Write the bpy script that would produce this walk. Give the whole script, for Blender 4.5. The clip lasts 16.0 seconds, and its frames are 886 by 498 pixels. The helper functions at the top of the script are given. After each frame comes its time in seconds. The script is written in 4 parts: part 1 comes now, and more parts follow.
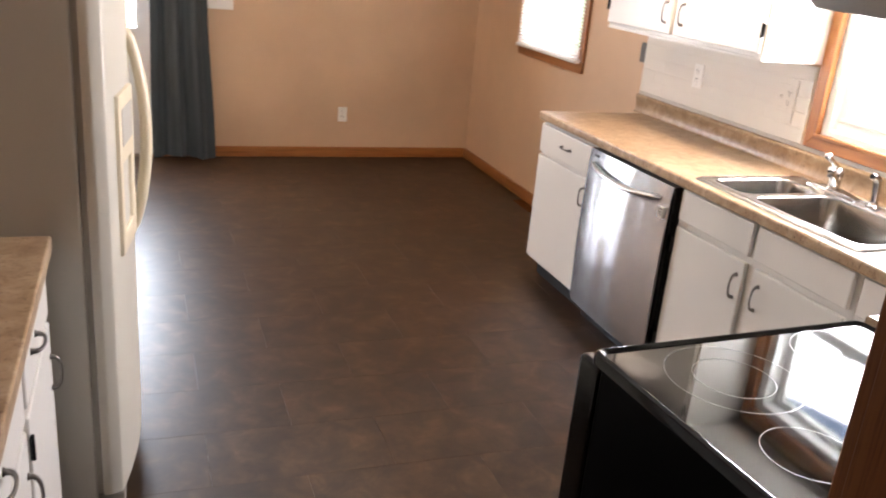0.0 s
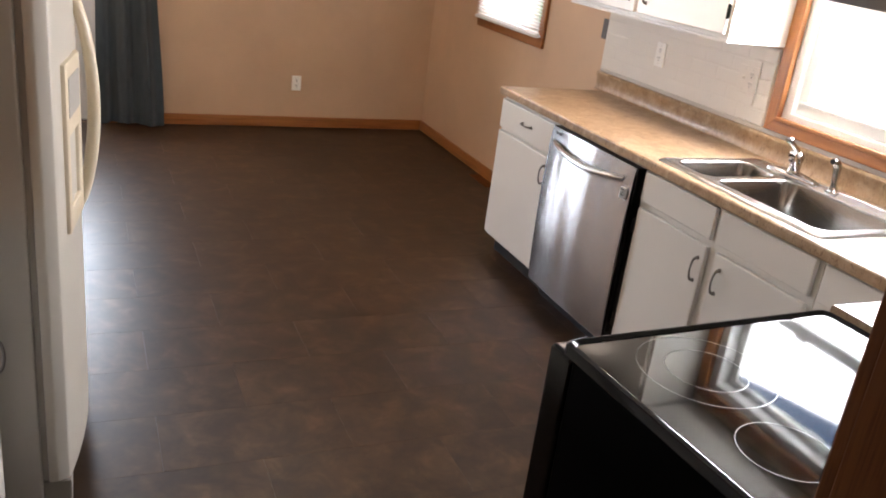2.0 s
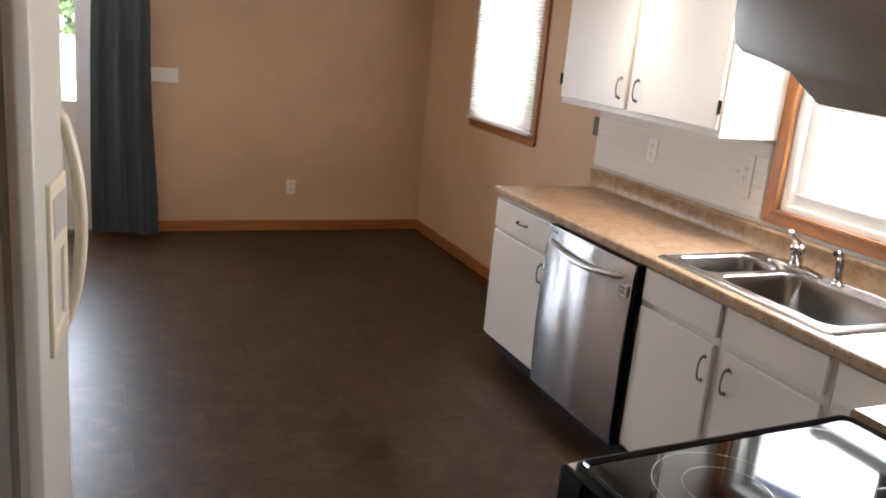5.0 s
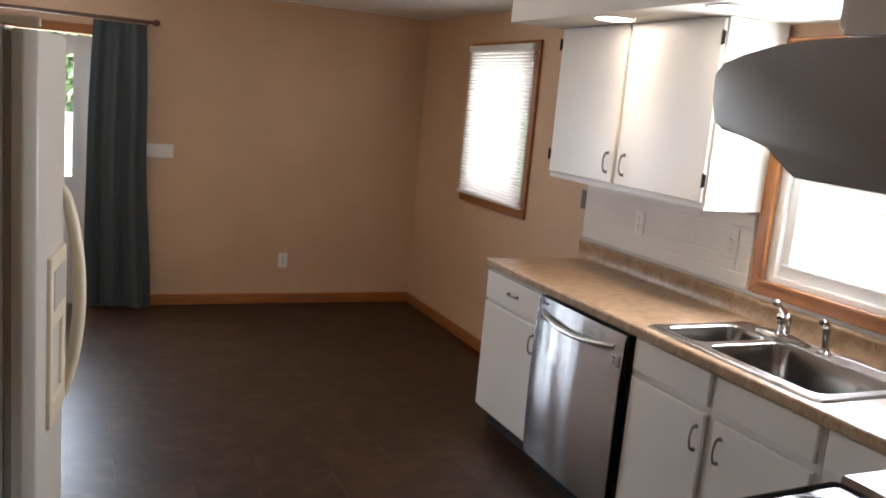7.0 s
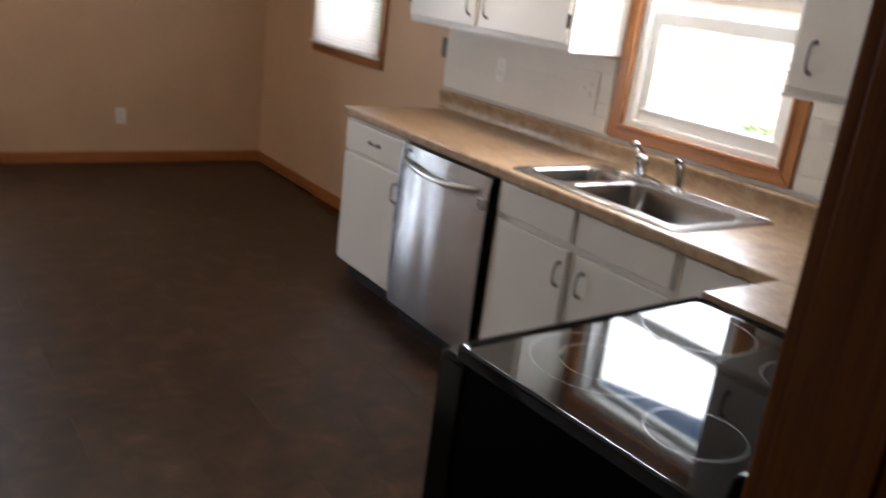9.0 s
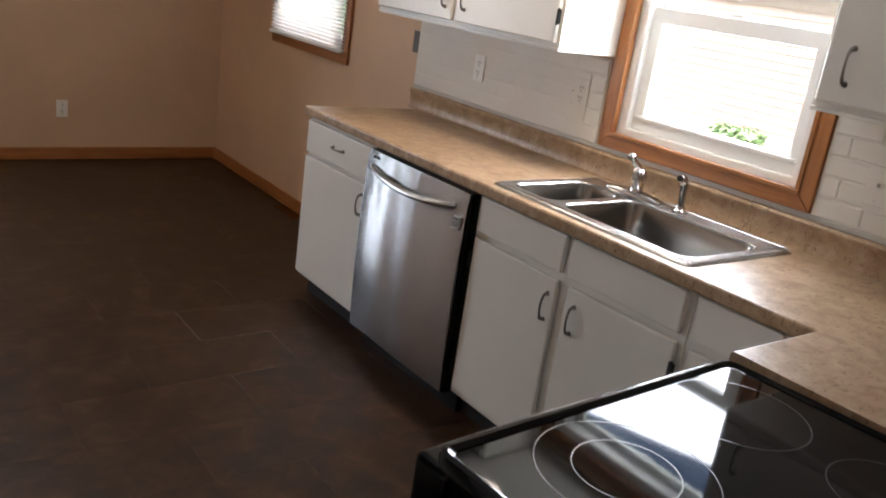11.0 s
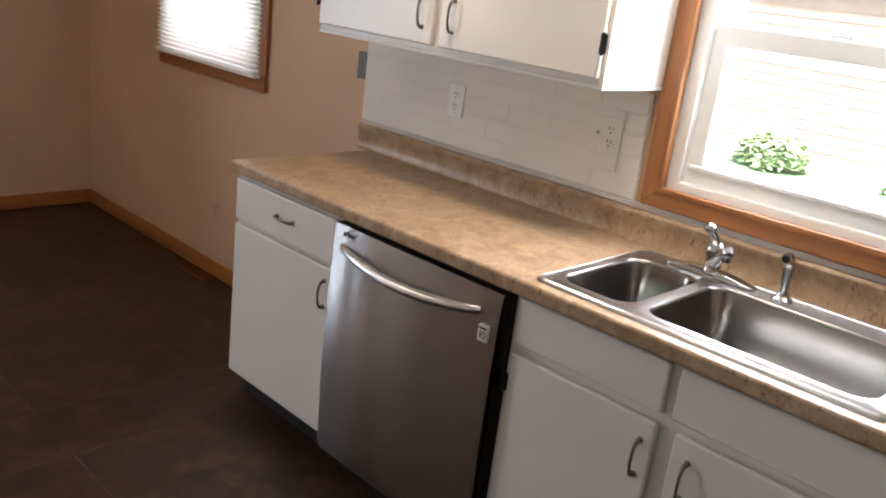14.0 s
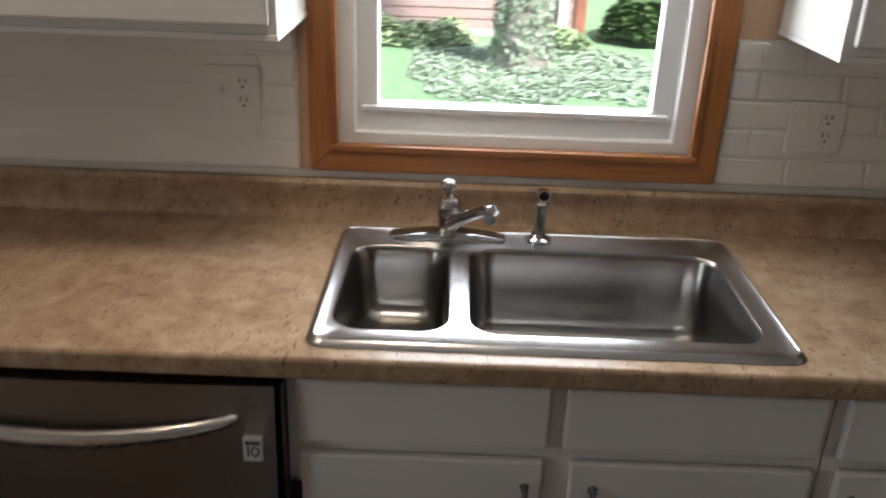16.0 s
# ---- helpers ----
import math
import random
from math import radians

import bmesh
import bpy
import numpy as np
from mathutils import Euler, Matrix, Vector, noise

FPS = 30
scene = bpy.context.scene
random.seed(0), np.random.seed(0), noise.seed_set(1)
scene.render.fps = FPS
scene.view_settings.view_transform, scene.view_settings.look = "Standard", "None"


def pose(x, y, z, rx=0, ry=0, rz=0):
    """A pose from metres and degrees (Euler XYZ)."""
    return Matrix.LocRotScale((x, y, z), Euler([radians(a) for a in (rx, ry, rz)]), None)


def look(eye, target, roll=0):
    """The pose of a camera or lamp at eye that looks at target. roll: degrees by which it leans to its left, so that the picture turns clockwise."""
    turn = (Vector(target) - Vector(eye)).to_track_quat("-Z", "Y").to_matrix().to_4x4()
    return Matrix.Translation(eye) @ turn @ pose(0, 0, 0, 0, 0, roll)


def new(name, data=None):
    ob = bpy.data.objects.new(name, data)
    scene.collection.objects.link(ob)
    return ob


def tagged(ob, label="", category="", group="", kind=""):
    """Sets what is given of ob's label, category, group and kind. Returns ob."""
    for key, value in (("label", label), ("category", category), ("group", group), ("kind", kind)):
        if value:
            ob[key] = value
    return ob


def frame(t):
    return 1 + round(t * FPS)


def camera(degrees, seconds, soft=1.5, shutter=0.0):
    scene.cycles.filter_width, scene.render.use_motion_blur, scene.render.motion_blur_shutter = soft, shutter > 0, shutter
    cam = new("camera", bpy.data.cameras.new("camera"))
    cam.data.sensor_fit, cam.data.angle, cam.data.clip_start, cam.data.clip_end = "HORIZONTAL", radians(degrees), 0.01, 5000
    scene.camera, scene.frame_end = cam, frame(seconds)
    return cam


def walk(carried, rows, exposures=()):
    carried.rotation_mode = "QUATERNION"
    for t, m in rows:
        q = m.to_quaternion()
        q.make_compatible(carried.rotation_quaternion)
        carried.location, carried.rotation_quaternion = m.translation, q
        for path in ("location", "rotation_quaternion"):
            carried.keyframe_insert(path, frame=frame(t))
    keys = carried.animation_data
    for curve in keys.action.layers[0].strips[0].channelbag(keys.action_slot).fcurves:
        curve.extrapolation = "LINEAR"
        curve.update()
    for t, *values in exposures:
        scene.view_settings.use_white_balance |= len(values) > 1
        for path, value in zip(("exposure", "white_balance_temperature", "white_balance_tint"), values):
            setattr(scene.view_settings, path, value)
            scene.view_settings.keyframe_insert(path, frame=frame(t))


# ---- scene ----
cam = camera(55.5, 16.0, soft=1.9, shutter=0.4)
PATH = [
    (0, (-2.629, -0.987, 1.668), (-1.957, 0.774, 0.998), 5.3),
    (0.5, (-2.687, -0.92, 1.659), (-1.858, 0.775, 0.995), 6.2),
    (1, (-2.649, -0.882, 1.653), (-1.741, 0.76, 0.961), 10.4),
    (1.5, (-2.64, -0.902, 1.667), (-1.821, 0.775, 0.949), 9.0),
    (2, (-2.642, -0.905, 1.673), (-1.862, 0.788, 0.949), 7.4),
    (2.5, (-2.647, -0.896, 1.672), (-1.864, 0.802, 0.962), 6.9),
    (3, (-2.649, -0.852, 1.663), (-1.801, 0.817, 0.96), 6.5),
    (3.5, (-2.655, -0.818, 1.649), (-1.749, 0.826, 0.961), 5.2),
    (4, (-2.648, -0.81, 1.66), (-1.72, 0.841, 1.017), 6.7),
    (4.5, (-2.628, -0.816, 1.687), (-1.77, 0.892, 1.099), 5.7),
    (5, (-2.612, -0.829, 1.692), (-1.821, 0.934, 1.177), 5.4),
    (7.3, (-2.642, -0.87, 1.695), (-1.824, 0.923, 1.355), 5.3),
    (7.5, (-2.633, -0.86, 1.682), (-1.812, 0.932, 1.339), 5.3),
    (8, (-2.64, -0.842, 1.674), (-1.806, 0.939, 1.31), 5.0),
    (8.5, (-2.647, -0.82, 1.625), (-1.74, 0.91, 1.195), 4.4),
    (9, (-2.66, -0.792, 1.564), (-1.541, 0.753, 0.964), 7.3),
    (9.2, (-2.657, -0.788, 1.561), (-1.472, 0.683, 0.903), 8.5),
    (11.3, (-2.397, -0.366, 1.557), (-1.215, 1.128, 0.947), 8.5),
    (11.5, (-2.376, -0.313, 1.563), (-1.202, 1.17, 0.913), 8.3),
    (12, (-2.433, -0.087, 1.577), (-1.122, 1.26, 0.894), 5.2),
    (12.5, (-2.472, 0.061, 1.564), (-1.072, 1.306, 0.862), 5.7),
    (13, (-2.435, 0.172, 1.568), (-0.963, 1.323, 0.856), 7.4),
    (13.5, (-2.315, 0.38, 1.597), (-0.901, 1.608, 0.894), 6.9),
    (14, (-2.197, 0.518, 1.584), (-0.797, 1.812, 0.979), 7.2),
    (14.5, (-2.15, 0.737, 1.573), (-0.59, 1.802, 0.914), 5.9),
    (15, (-2.107, 0.994, 1.622), (-0.378, 1.678, 0.885), 2.4),
    (15.5, (-1.93, 1.25, 1.651), (-0.152, 1.616, 0.811), 1.9),
    (16, (-1.808, 1.458, 1.628), (0.025, 1.465, 0.827), 2.1),
]
EXPOSURE = [(0, 3.40, 6700, 22), (0.7, 3.06, 6600, 21), (3.5, 3.02, 6600, 21), (5.0, 2.66, 6450, 20), (7.5, 2.26, 6350, 19), (8.5, 2.22, 6350, 19), (9.2, 2.20, 6350, 18), (11.5, 2.24, 6350, 18), (12.5, 2.40, 6350, 18), (13.5, 2.55, 6350, 18), (14.5, 2.02, 6300, 18), (15.2, 1.66, 6250, 17), (15.5, 1.60, 6250, 17), (16, 1.27, 6250, 16)]
walk(cam, [(t, look(eye, target, roll)) for t, eye, target, roll in PATH], EXPOSURE)

# ---- world and lights ----
world = bpy.data.worlds.new("sky")
scene.world = world
world.use_nodes = True
wn = world.node_tree
sky = wn.nodes.new("ShaderNodeTexSky")
sky.sky_type = "NISHITA"
sky.sun_disc = False
sky.sun_elevation, sky.sun_rotation = radians(47), radians(229)
sky.air_density, sky.dust_density = 1.0, 3.0
wn.nodes["Background"].inputs[1].default_value = 0.15
wn.links.new(sky.outputs[0], wn.nodes["Background"].inputs[0])


def lamp(name, kind, m, energy, color=(1, 1, 1), **more):
    data = bpy.data.lights.new(name, kind)
    data.energy, data.color = energy, color
    for key, value in more.items():
        if key == "size":
            data.size = value
        elif key == "size_y":
            data.shape, data.size_y = "RECTANGLE", value
        elif key == "angle":
            data.angle = value
        elif key == "spot":
            data.spot_size, data.spot_blend = value, 0.9
        elif key == "soft":
            data.shadow_soft_size = value
        elif key == "spread":
            data.spread = value
    ob = new(name, data)
    ob.matrix_world = m
    return ob


lamp("sun", "SUN", look((-7, -6, 10), (0, 0, 0)), 5.0, (1, 0.97, 0.93), angle=radians(8))
# daylight in the openings
lamp("daylight_sink_window", "AREA", look((0.20, 1.42, 1.49), (-1.0, 1.02, 1.38)), 18, (0.93, 0.97, 1.0), size=1.0, size_y=0.84)
lamp("daylight_dining_window", "AREA", look((0.40, 4.25, 1.6), (-1.5, 4.25, 1.4)), 6.0, (0.95, 0.98, 1.0), size=0.85, size_y=1.0)
lamp("daylight_door", "AREA", look((-2.91, 5.76, 1.37), (-2.91, 2.5, 1.2)), 12.5, (0.79, 0.91, 1.0), size=0.66, size_y=0.86)
WARM = (1.0, 0.80, 0.54)
for ly in (2.30, 1.58):
    lamp("downlight_bulb", "SPOT", look((-0.49, ly, 2.105), (-0.49, ly, 0)), 4.0, WARM, spot=radians(90), soft=0.06)
lamp("dome_bulb", "POINT", pose(-1.55, 3.6, 2.19), 0.4, WARM, soft=0.08)


# ---- materials ----
def material(name, color, rough=0.5, metal=0.0, spec=0.5, coat=0.0):
    m = bpy.data.materials.new(name)
    m.use_nodes = True
    b = m.node_tree.nodes["Principled BSDF"]
    b.inputs["Base Color"].default_value = (*color, 1)
    b.inputs["Roughness"].default_value = rough
    b.inputs["Metallic"].default_value = metal
    b.inputs["Specular IOR Level"].default_value = spec
    b.inputs["Coat Weight"].default_value = coat
    return m


def node(m, kind, **inputs):
    n = m.node_tree.nodes.new(kind)
    for key, value in inputs.items():
        n.inputs[key.replace("_", " ")].default_value = value
    return n


def wire(m, a, out, b, into):
    m.node_tree.links.new(a.outputs[out], b.inputs[into])


def shader(m):
    return m.node_tree.nodes["Principled BSDF"]


def coords(m, scale=(1, 1, 1)):
    g = node(m, "ShaderNodeNewGeometry")
    mp = node(m, "ShaderNodeMapping", Scale=scale)
    wire(m, g, "Position", mp, "Vector")
    return mp


def fractal(m, at, scale, detail=5.0, rough=0.6, warp=0.0):
    n = node(m, "ShaderNodeTexNoise", Scale=scale, Detail=detail, Roughness=rough, Distortion=warp)
    wire(m, at, "Vector", n, "Vector")
    return n


def ramp(m, source, out, stops):
    r = node(m, "ShaderNodeValToRGB")
    e = r.color_ramp.elements
    while len(e) < len(stops):
        e.new(0.5)
    for el, (p, c) in zip(e, stops):
        el.position, el.color = p, (*c, 1)
    wire(m, source, out, r, "Fac")
    return r


def blend(m, fac, fout, a, aout, b, bout, how="MIX"):
    x = node(m, "ShaderNodeMix")
    x.data_type, x.blend_type = "RGBA", how
    if isinstance(fac, (int, float)):
        x.inputs[0].default_value = fac
    else:
        wire(m, fac, fout, x, 0)
    wire(m, a, aout, x, 6)
    wire(m, b, bout, x, 7)
    return x


def bump(m, source, out, strength, distance):
    b = node(m, "ShaderNodeBump", Strength=strength, Distance=distance)
    wire(m, source, out, b, "Height")
    wire(m, b, "Normal", shader(m), "Normal")
    return b


def rough_range(m, source, out, low, high):
    r = node(m, "ShaderNodeMapRange")
    r.inputs["To Min"].default_value, r.inputs["To Max"].default_value = low, high
    wire(m, source, out, r, "Value")
    wire(m, r, "Result", shader(m), "Roughness")


def painted(name, color, rough, grain=120, depth=0.0006, vary=0.08):
    """Paint on plaster or board: faint roller texture and slow tonal drift."""
    m = material(name, color, rough)
    at = coords(m)
    drift = fractal(m, at, 1.7, 4, 0.55)
    lo, hi = tuple(c * (1 - vary) for c in color), tuple(min(1, c * (1 + vary)) for c in color)
    wire(m, ramp(m, drift, "Fac", [(0.3, lo), (0.7, hi)]), "Color", shader(m), "Base Color")
    fine = fractal(m, at, grain, 3, 0.6)
    bump(m, fine, "Fac", 0.25, depth)
    rough_range(m, drift, "Fac", rough - 0.06, rough + 0.08)
    return m


def oak(name, dark, light, along, rough=0.38):
    """Stained oak with the grain running along one axis (0, 1 or 2)."""
    m = material(name, light, rough)
    s = [38.0, 38.0, 38.0]
    s[along] = 1.6
    at = coords(m, s)
    g = fractal(m, at, 1.0, 6, 0.65, 0.6)
    g2 = fractal(m, at, 3.1, 4, 0.7, 0.2)
    base = ramp(m, g, "Fac", [(0.32, dark), (0.52, light), (0.72, tuple(c * 1.12 for c in light))])
    pores = ramp(m, g2, "Fac", [(0.36, (0.55, 0.5, 0.45)), (0.48, (1, 1, 1))])
    wire(m, blend(m, 0.55, "", base, "Color", pores, "Color", "MULTIPLY"), 2, shader(m), "Base Color")
    bump(m, g2, "Fac", 0.2, 0.0008)
    rough_range(m, g, "Fac", rough - 0.08, rough + 0.1)
    shader(m).inputs["Coat Weight"].default_value = 0.25
    shader(m).inputs["Coat Roughness"].default_value = 0.25
    return m


def steel(name, color, rough, along, streak=0.35):
    """Brushed steel; the brushing runs along one axis."""
    m = material(name, color, rough, 1.0)
    s = [900.0, 900.0, 900.0]
    s[along] = 6.0
    at = coords(m, s)
    g = fractal(m, at, 1.0, 2, 0.5)
    rough_range(m, g, "Fac", rough - streak * 0.2, rough + streak * 0.3)
    soft = fractal(m, coords(m), 4.0, 3, 0.5)
    lo = tuple(c * 0.92 for c in color)
    wire(m, ramp(m, soft, "Fac", [(0.35, lo), (0.65, color)]), "Color", shader(m), "Base Color")
    if along == 2:
        # fine level brushing: tiny grooves tip the surface up and down
        groove = node(m, "ShaderNodeTexWhiteNoise")
        wire(m, coords(m, (7, 7, 6000)), "Vector", groove, "Vector")
        tip = node(m, "ShaderNodeMapRange", To_Min=-0.50, To_Max=0.50)
        wire(m, groove, "Value", tip, "Value")
        way = node(m, "ShaderNodeCombineXYZ")
        wire(m, tip, "Result", way, "Z")
        wavy = fractal(m, coords(m, (1, 9, 0.5)), 1.0, 3, 0.6)
        lean = node(m, "ShaderNodeMapRange", To_Min=-0.09, To_Max=0.09)
        wire(m, wavy, "Fac", lean, "Value")
        wire(m, lean, "Result", way, "Y")
        total = node(m, "ShaderNodeVectorMath")
        total.operation = "ADD"
        wire(m, node(m, "ShaderNodeNewGeometry"), "Normal", total, 0)
        wire(m, way, "Vector", total, 1)
        unit = node(m, "ShaderNodeVectorMath")
        unit.operation = "NORMALIZE"
        wire(m, total, 0, unit, 0)
        wire(m, unit, 0, shader(m), "Normal")
    return m


TAN = painted("tan_wall_paint", (0.58, 0.395, 0.255), 0.55)
CEIL = painted("ceiling_paint", (0.74, 0.72, 0.68), 0.8, 60, 0.002)
CREAM = painted("soffit_paint", (0.76, 0.72, 0.64), 0.6)
CABWHITE = painted("white_cabinet_paint", (0.71, 0.685, 0.635), 0.34, 40, 0.0004, 0.03)
BRICKWHITE = painted("white_brick_paint", (0.68, 0.65, 0.59), 0.42, 35, 0.0025, 0.05)
CAULK = painted("grey_caulk", (0.50, 0.48, 0.44), 0.6, 60, 0.001)
VINYL = painted("white_window_vinyl", (0.82, 0.82, 0.80), 0.35, 60, 0.0002, 0.02)
PLATE = painted("white_plate_plastic", (0.80, 0.79, 0.75), 0.3, 60, 0.0001, 0.02)
GREYPLATE = painted("grey_metal_plate", (0.075, 0.065, 0.055), 0.35, 60, 0.0002)
OAK_X = oak("oak_trim_along_x", (0.245, 0.086, 0.020), (0.355, 0.134, 0.034), 0)
OAK_Y = oak("oak_trim_along_y", (0.245, 0.086, 0.020), (0.355, 0.134, 0.034), 1)
OAK_Z = oak("oak_trim_upright", (0.245, 0.086, 0.020), (0.355, 0.134, 0.034), 2)
DARKOAK = oak("dark_stained_oak", (0.075, 0.024, 0.0055), (0.125, 0.043, 0.010), 2, 0.5)
shader(DARKOAK).inputs["Coat Weight"].default_value = 0.0
shader(DARKOAK).inputs["Specular IOR Level"].default_value = 0.12
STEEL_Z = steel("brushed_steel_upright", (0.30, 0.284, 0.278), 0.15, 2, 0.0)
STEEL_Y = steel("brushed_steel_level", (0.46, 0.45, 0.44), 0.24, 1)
# one sink steel in two tones: deck lightened for window gleam, bowls darkened for shade
DECKLIT = steel("lit_sink_deck_steel", (0.52, 0.505, 0.49), 0.25, 1, 0.0)
BOWLSHADE = steel("shaded_sink_bowl_steel", (0.285, 0.272, 0.255), 0.24, 1, 0.0)
CHROME = material("chrome", (0.50, 0.495, 0.49), 0.07, 1.0)
PEWTER = material("aged_pewter", (0.21, 0.195, 0.18), 0.30, 1.0)
HINGEBLACK = material("black_hinge_iron", (0.02, 0.02, 0.02), 0.45, 0.6)
BLACKENAMEL = material("black_enamel", (0.002, 0.002, 0.002), 0.14, 0, 0.2)
BLACKSIDE = material("black_range_side", (0.0012, 0.0011, 0.001), 0.35, 0, 0.03)
BLACKPLASTIC = material("black_plastic", (0.005, 0.005, 0.005), 0.45, 0, 0.3)
TOEKICK = painted("black_toe_kick", (0.006, 0.005, 0.005), 0.7)
COOKGLASS = material("black_cooktop_glass", (0.003, 0.003, 0.0035), 0.045, 0, 0.18)
RINGMARK = material("grey_burner_print", (0.05, 0.05, 0.05), 0.3)
HOODGREY = steel("grey_hood_steel", (0.26, 0.25, 0.235), 0.46, 0)
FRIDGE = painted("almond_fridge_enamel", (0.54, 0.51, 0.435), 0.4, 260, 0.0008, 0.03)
# door almond darkened by a fifth: the side's shade is in the colour
FRIDGESHADE = painted("shaded_almond_fridge_side", (0.43, 0.405, 0.35), 0.55, 220, 0.0012, 0.03)
ALMOND = material("almond_plastic", (0.68, 0.59, 0.43), 0.4)
GASKET = material("grey_gasket", (0.28, 0.26, 0.22), 0.6)
DISPGREY = material("dispenser_recess", (0.42, 0.40, 0.36), 0.4)
RODBROWN = oak("brown_curtain_rod", (0.06, 0.025, 0.012), (0.12, 0.05, 0.025), 0, 0.4)
DOORWHITE = painted("white_door_paint", (0.72, 0.73, 0.73), 0.4, 50, 0.0004, 0.03)
LABELWHITE = material("sticker_white", (0.58, 0.58, 0.56), 0.4)
INK = material("dark_print", (0.03, 0.03, 0.03), 0.5)


def countertop_laminate():
    m = material("tan_mottled_laminate", (0.45, 0.31, 0.19), 0.30)
    at = coords(m)
    cloud = fractal(m, at, 17, 6, 0.6, 0.6)
    base = ramp(m, cloud, "Fac", [(0.28, (0.268, 0.168, 0.096)), (0.46, (0.372, 0.254, 0.154)), (0.68, (0.472, 0.352, 0.236))])
    fleck = fractal(m, coords(m, (1, 1.9, 1)), 42, 5, 0.7, 1.5)
    spots = ramp(m, fleck, "Fac", [(0.36, (0.22, 0.13, 0.08)), (0.44, (1, 1, 1))])
    pale = fractal(m, at, 75, 3, 0.6, 0.5)
    light = ramp(m, pale, "Fac", [(0.5, (1, 1, 1)), (0.68, (1.0, 0.93, 0.8))])
    a = blend(m, 0.70, "", base, "Color", spots, "Color", "MULTIPLY")
    b = blend(m, 0.5, "", a, 2, light, "Color", "MULTIPLY")
    wire(m, b, 2, shader(m), "Base Color")
    bump(m, pale, "Fac", 0.08, 0.0006)
    rough_range(m, cloud, "Fac", 0.29, 0.38)
    shader(m).inputs["Specular IOR Level"].default_value = 0.38
    return m


def floor_vinyl():
    m = material("brown_slate_tile", (0.085, 0.05, 0.03), 0.4)
    info = node(m, "ShaderNodeObjectInfo")
    at = coords(m)
    off = node(m, "ShaderNodeVectorMath")
    off.operation = "ADD"
    wire(m, at, "Vector", off, 0)
    shift = node(m, "ShaderNodeMath")
    shift.operation = "MULTIPLY"
    shift.inputs[1].default_value = 37.0
    wire(m, info, "Random", shift, 0)
    wire(m, shift, 0, off, 1)
    cloud = fractal(m, off, 8.0, 6, 0.62, 0.4)
    base = ramp(m, cloud, "Fac", [(0.30, (0.021, 0.0105, 0.0050)), (0.45, (0.031, 0.0157, 0.0073)), (0.58, (0.047, 0.0243, 0.0114)), (0.74, (0.082, 0.0455, 0.0230))])
    slow = fractal(m, at, 1.3, 3, 0.5)
    tone = ramp(m, slow, "Fac", [(0.35, (0.82, 0.82, 0.84)), (0.65, (1.08, 1.04, 1.0))])
    wire(m, blend(m, 1.0, "", base, "Color", tone, "Color", "MULTIPLY"), 2, shader(m), "Base Color")
    wave = fractal(m, at, 4, 2, 0.5)
    bump(m, wave, "Fac", 0.08, 0.004)
    rough_range(m, slow, "Fac", 0.34, 0.44)
    shader(m).inputs["Specular IOR Level"].default_value = 0.29
    return m


def fabric():
    m = material("slate_blue_curtain_cloth", (0.03, 0.042, 0.05), 0.6)
    w = fractal(m, coords(m, (600, 600, 900)), 1.0, 2)
    bump(m, w, "Fac", 0.2, 0.0006)
    drift = fractal(m, coords(m, (6, 6, 0.8)), 1.0, 3)
    wire(m, ramp(m, drift, "Fac", [(0.3, (0.019, 0.031, 0.038)), (0.7, (0.032, 0.048, 0.057))]), "Color", shader(m), "Base Color")
    shader(m).inputs["Sheen Weight"].default_value = 0.3
    return m


def blind_cloth():
    m = bpy.data.materials.new("white_pleated_shade_cloth")
    m.use_nodes = True
    t = m.node_tree
    out = t.nodes["Material Output"]
    p = t.nodes["Principled BSDF"]
    p.inputs["Base Color"].default_value = (0.82, 0.80, 0.78, 1)
    p.inputs["Roughness"].default_value = 0.8
    tr = t.nodes.new("ShaderNodeBsdfTranslucent")
    tr.inputs["Color"].default_value = (0.86, 0.84, 0.82, 1)
    mix = t.nodes.new("ShaderNodeMixShader")
    mix.inputs[0].default_value = 0.72
    t.links.new(p.outputs[0], mix.inputs[1])
    t.links.new(tr.outputs[0], mix.inputs[2])
    t.links.new(mix.outputs[0], out.inputs[0])
    return m


def clear_glass():
    m = bpy.data.materials.new("window_glass")
    m.use_nodes = True
    t = m.node_tree
    out = t.nodes["Material Output"]
    t.nodes.remove(t.nodes["Principled BSDF"])
    a = t.nodes.new("ShaderNodeBsdfTransparent")
    a.inputs[0].default_value = (0.95, 0.97, 0.96, 1)
    g = t.nodes.new("ShaderNodeBsdfGlossy")
    g.inputs["Roughness"].default_value = 0.02
    fr = t.nodes.new("ShaderNodeLayerWeight")
    fr.inputs[0].default_value = 0.5
    steep = t.nodes.new("ShaderNodeMath")
    steep.operation = "POWER"
    steep.inputs[1].default_value = 5.0
    gain = t.nodes.new("ShaderNodeMath")
    gain.operation = "MULTIPLY_ADD"
    gain.inputs[1].default_value, gain.inputs[2].default_value = 0.9, 0.04
    t.links.new(fr.outputs["Facing"], steep.inputs[0])
    t.links.new(steep.outputs[0], gain.inputs[0])
    mix = t.nodes.new("ShaderNodeMixShader")
    t.links.new(gain.outputs[0], mix.inputs[0])
    t.links.new(a.outputs[0], mix.inputs[1])
    t.links.new(g.outputs[0], mix.inputs[2])
    t.links.new(mix.outputs[0], out.inputs[0])
    return m


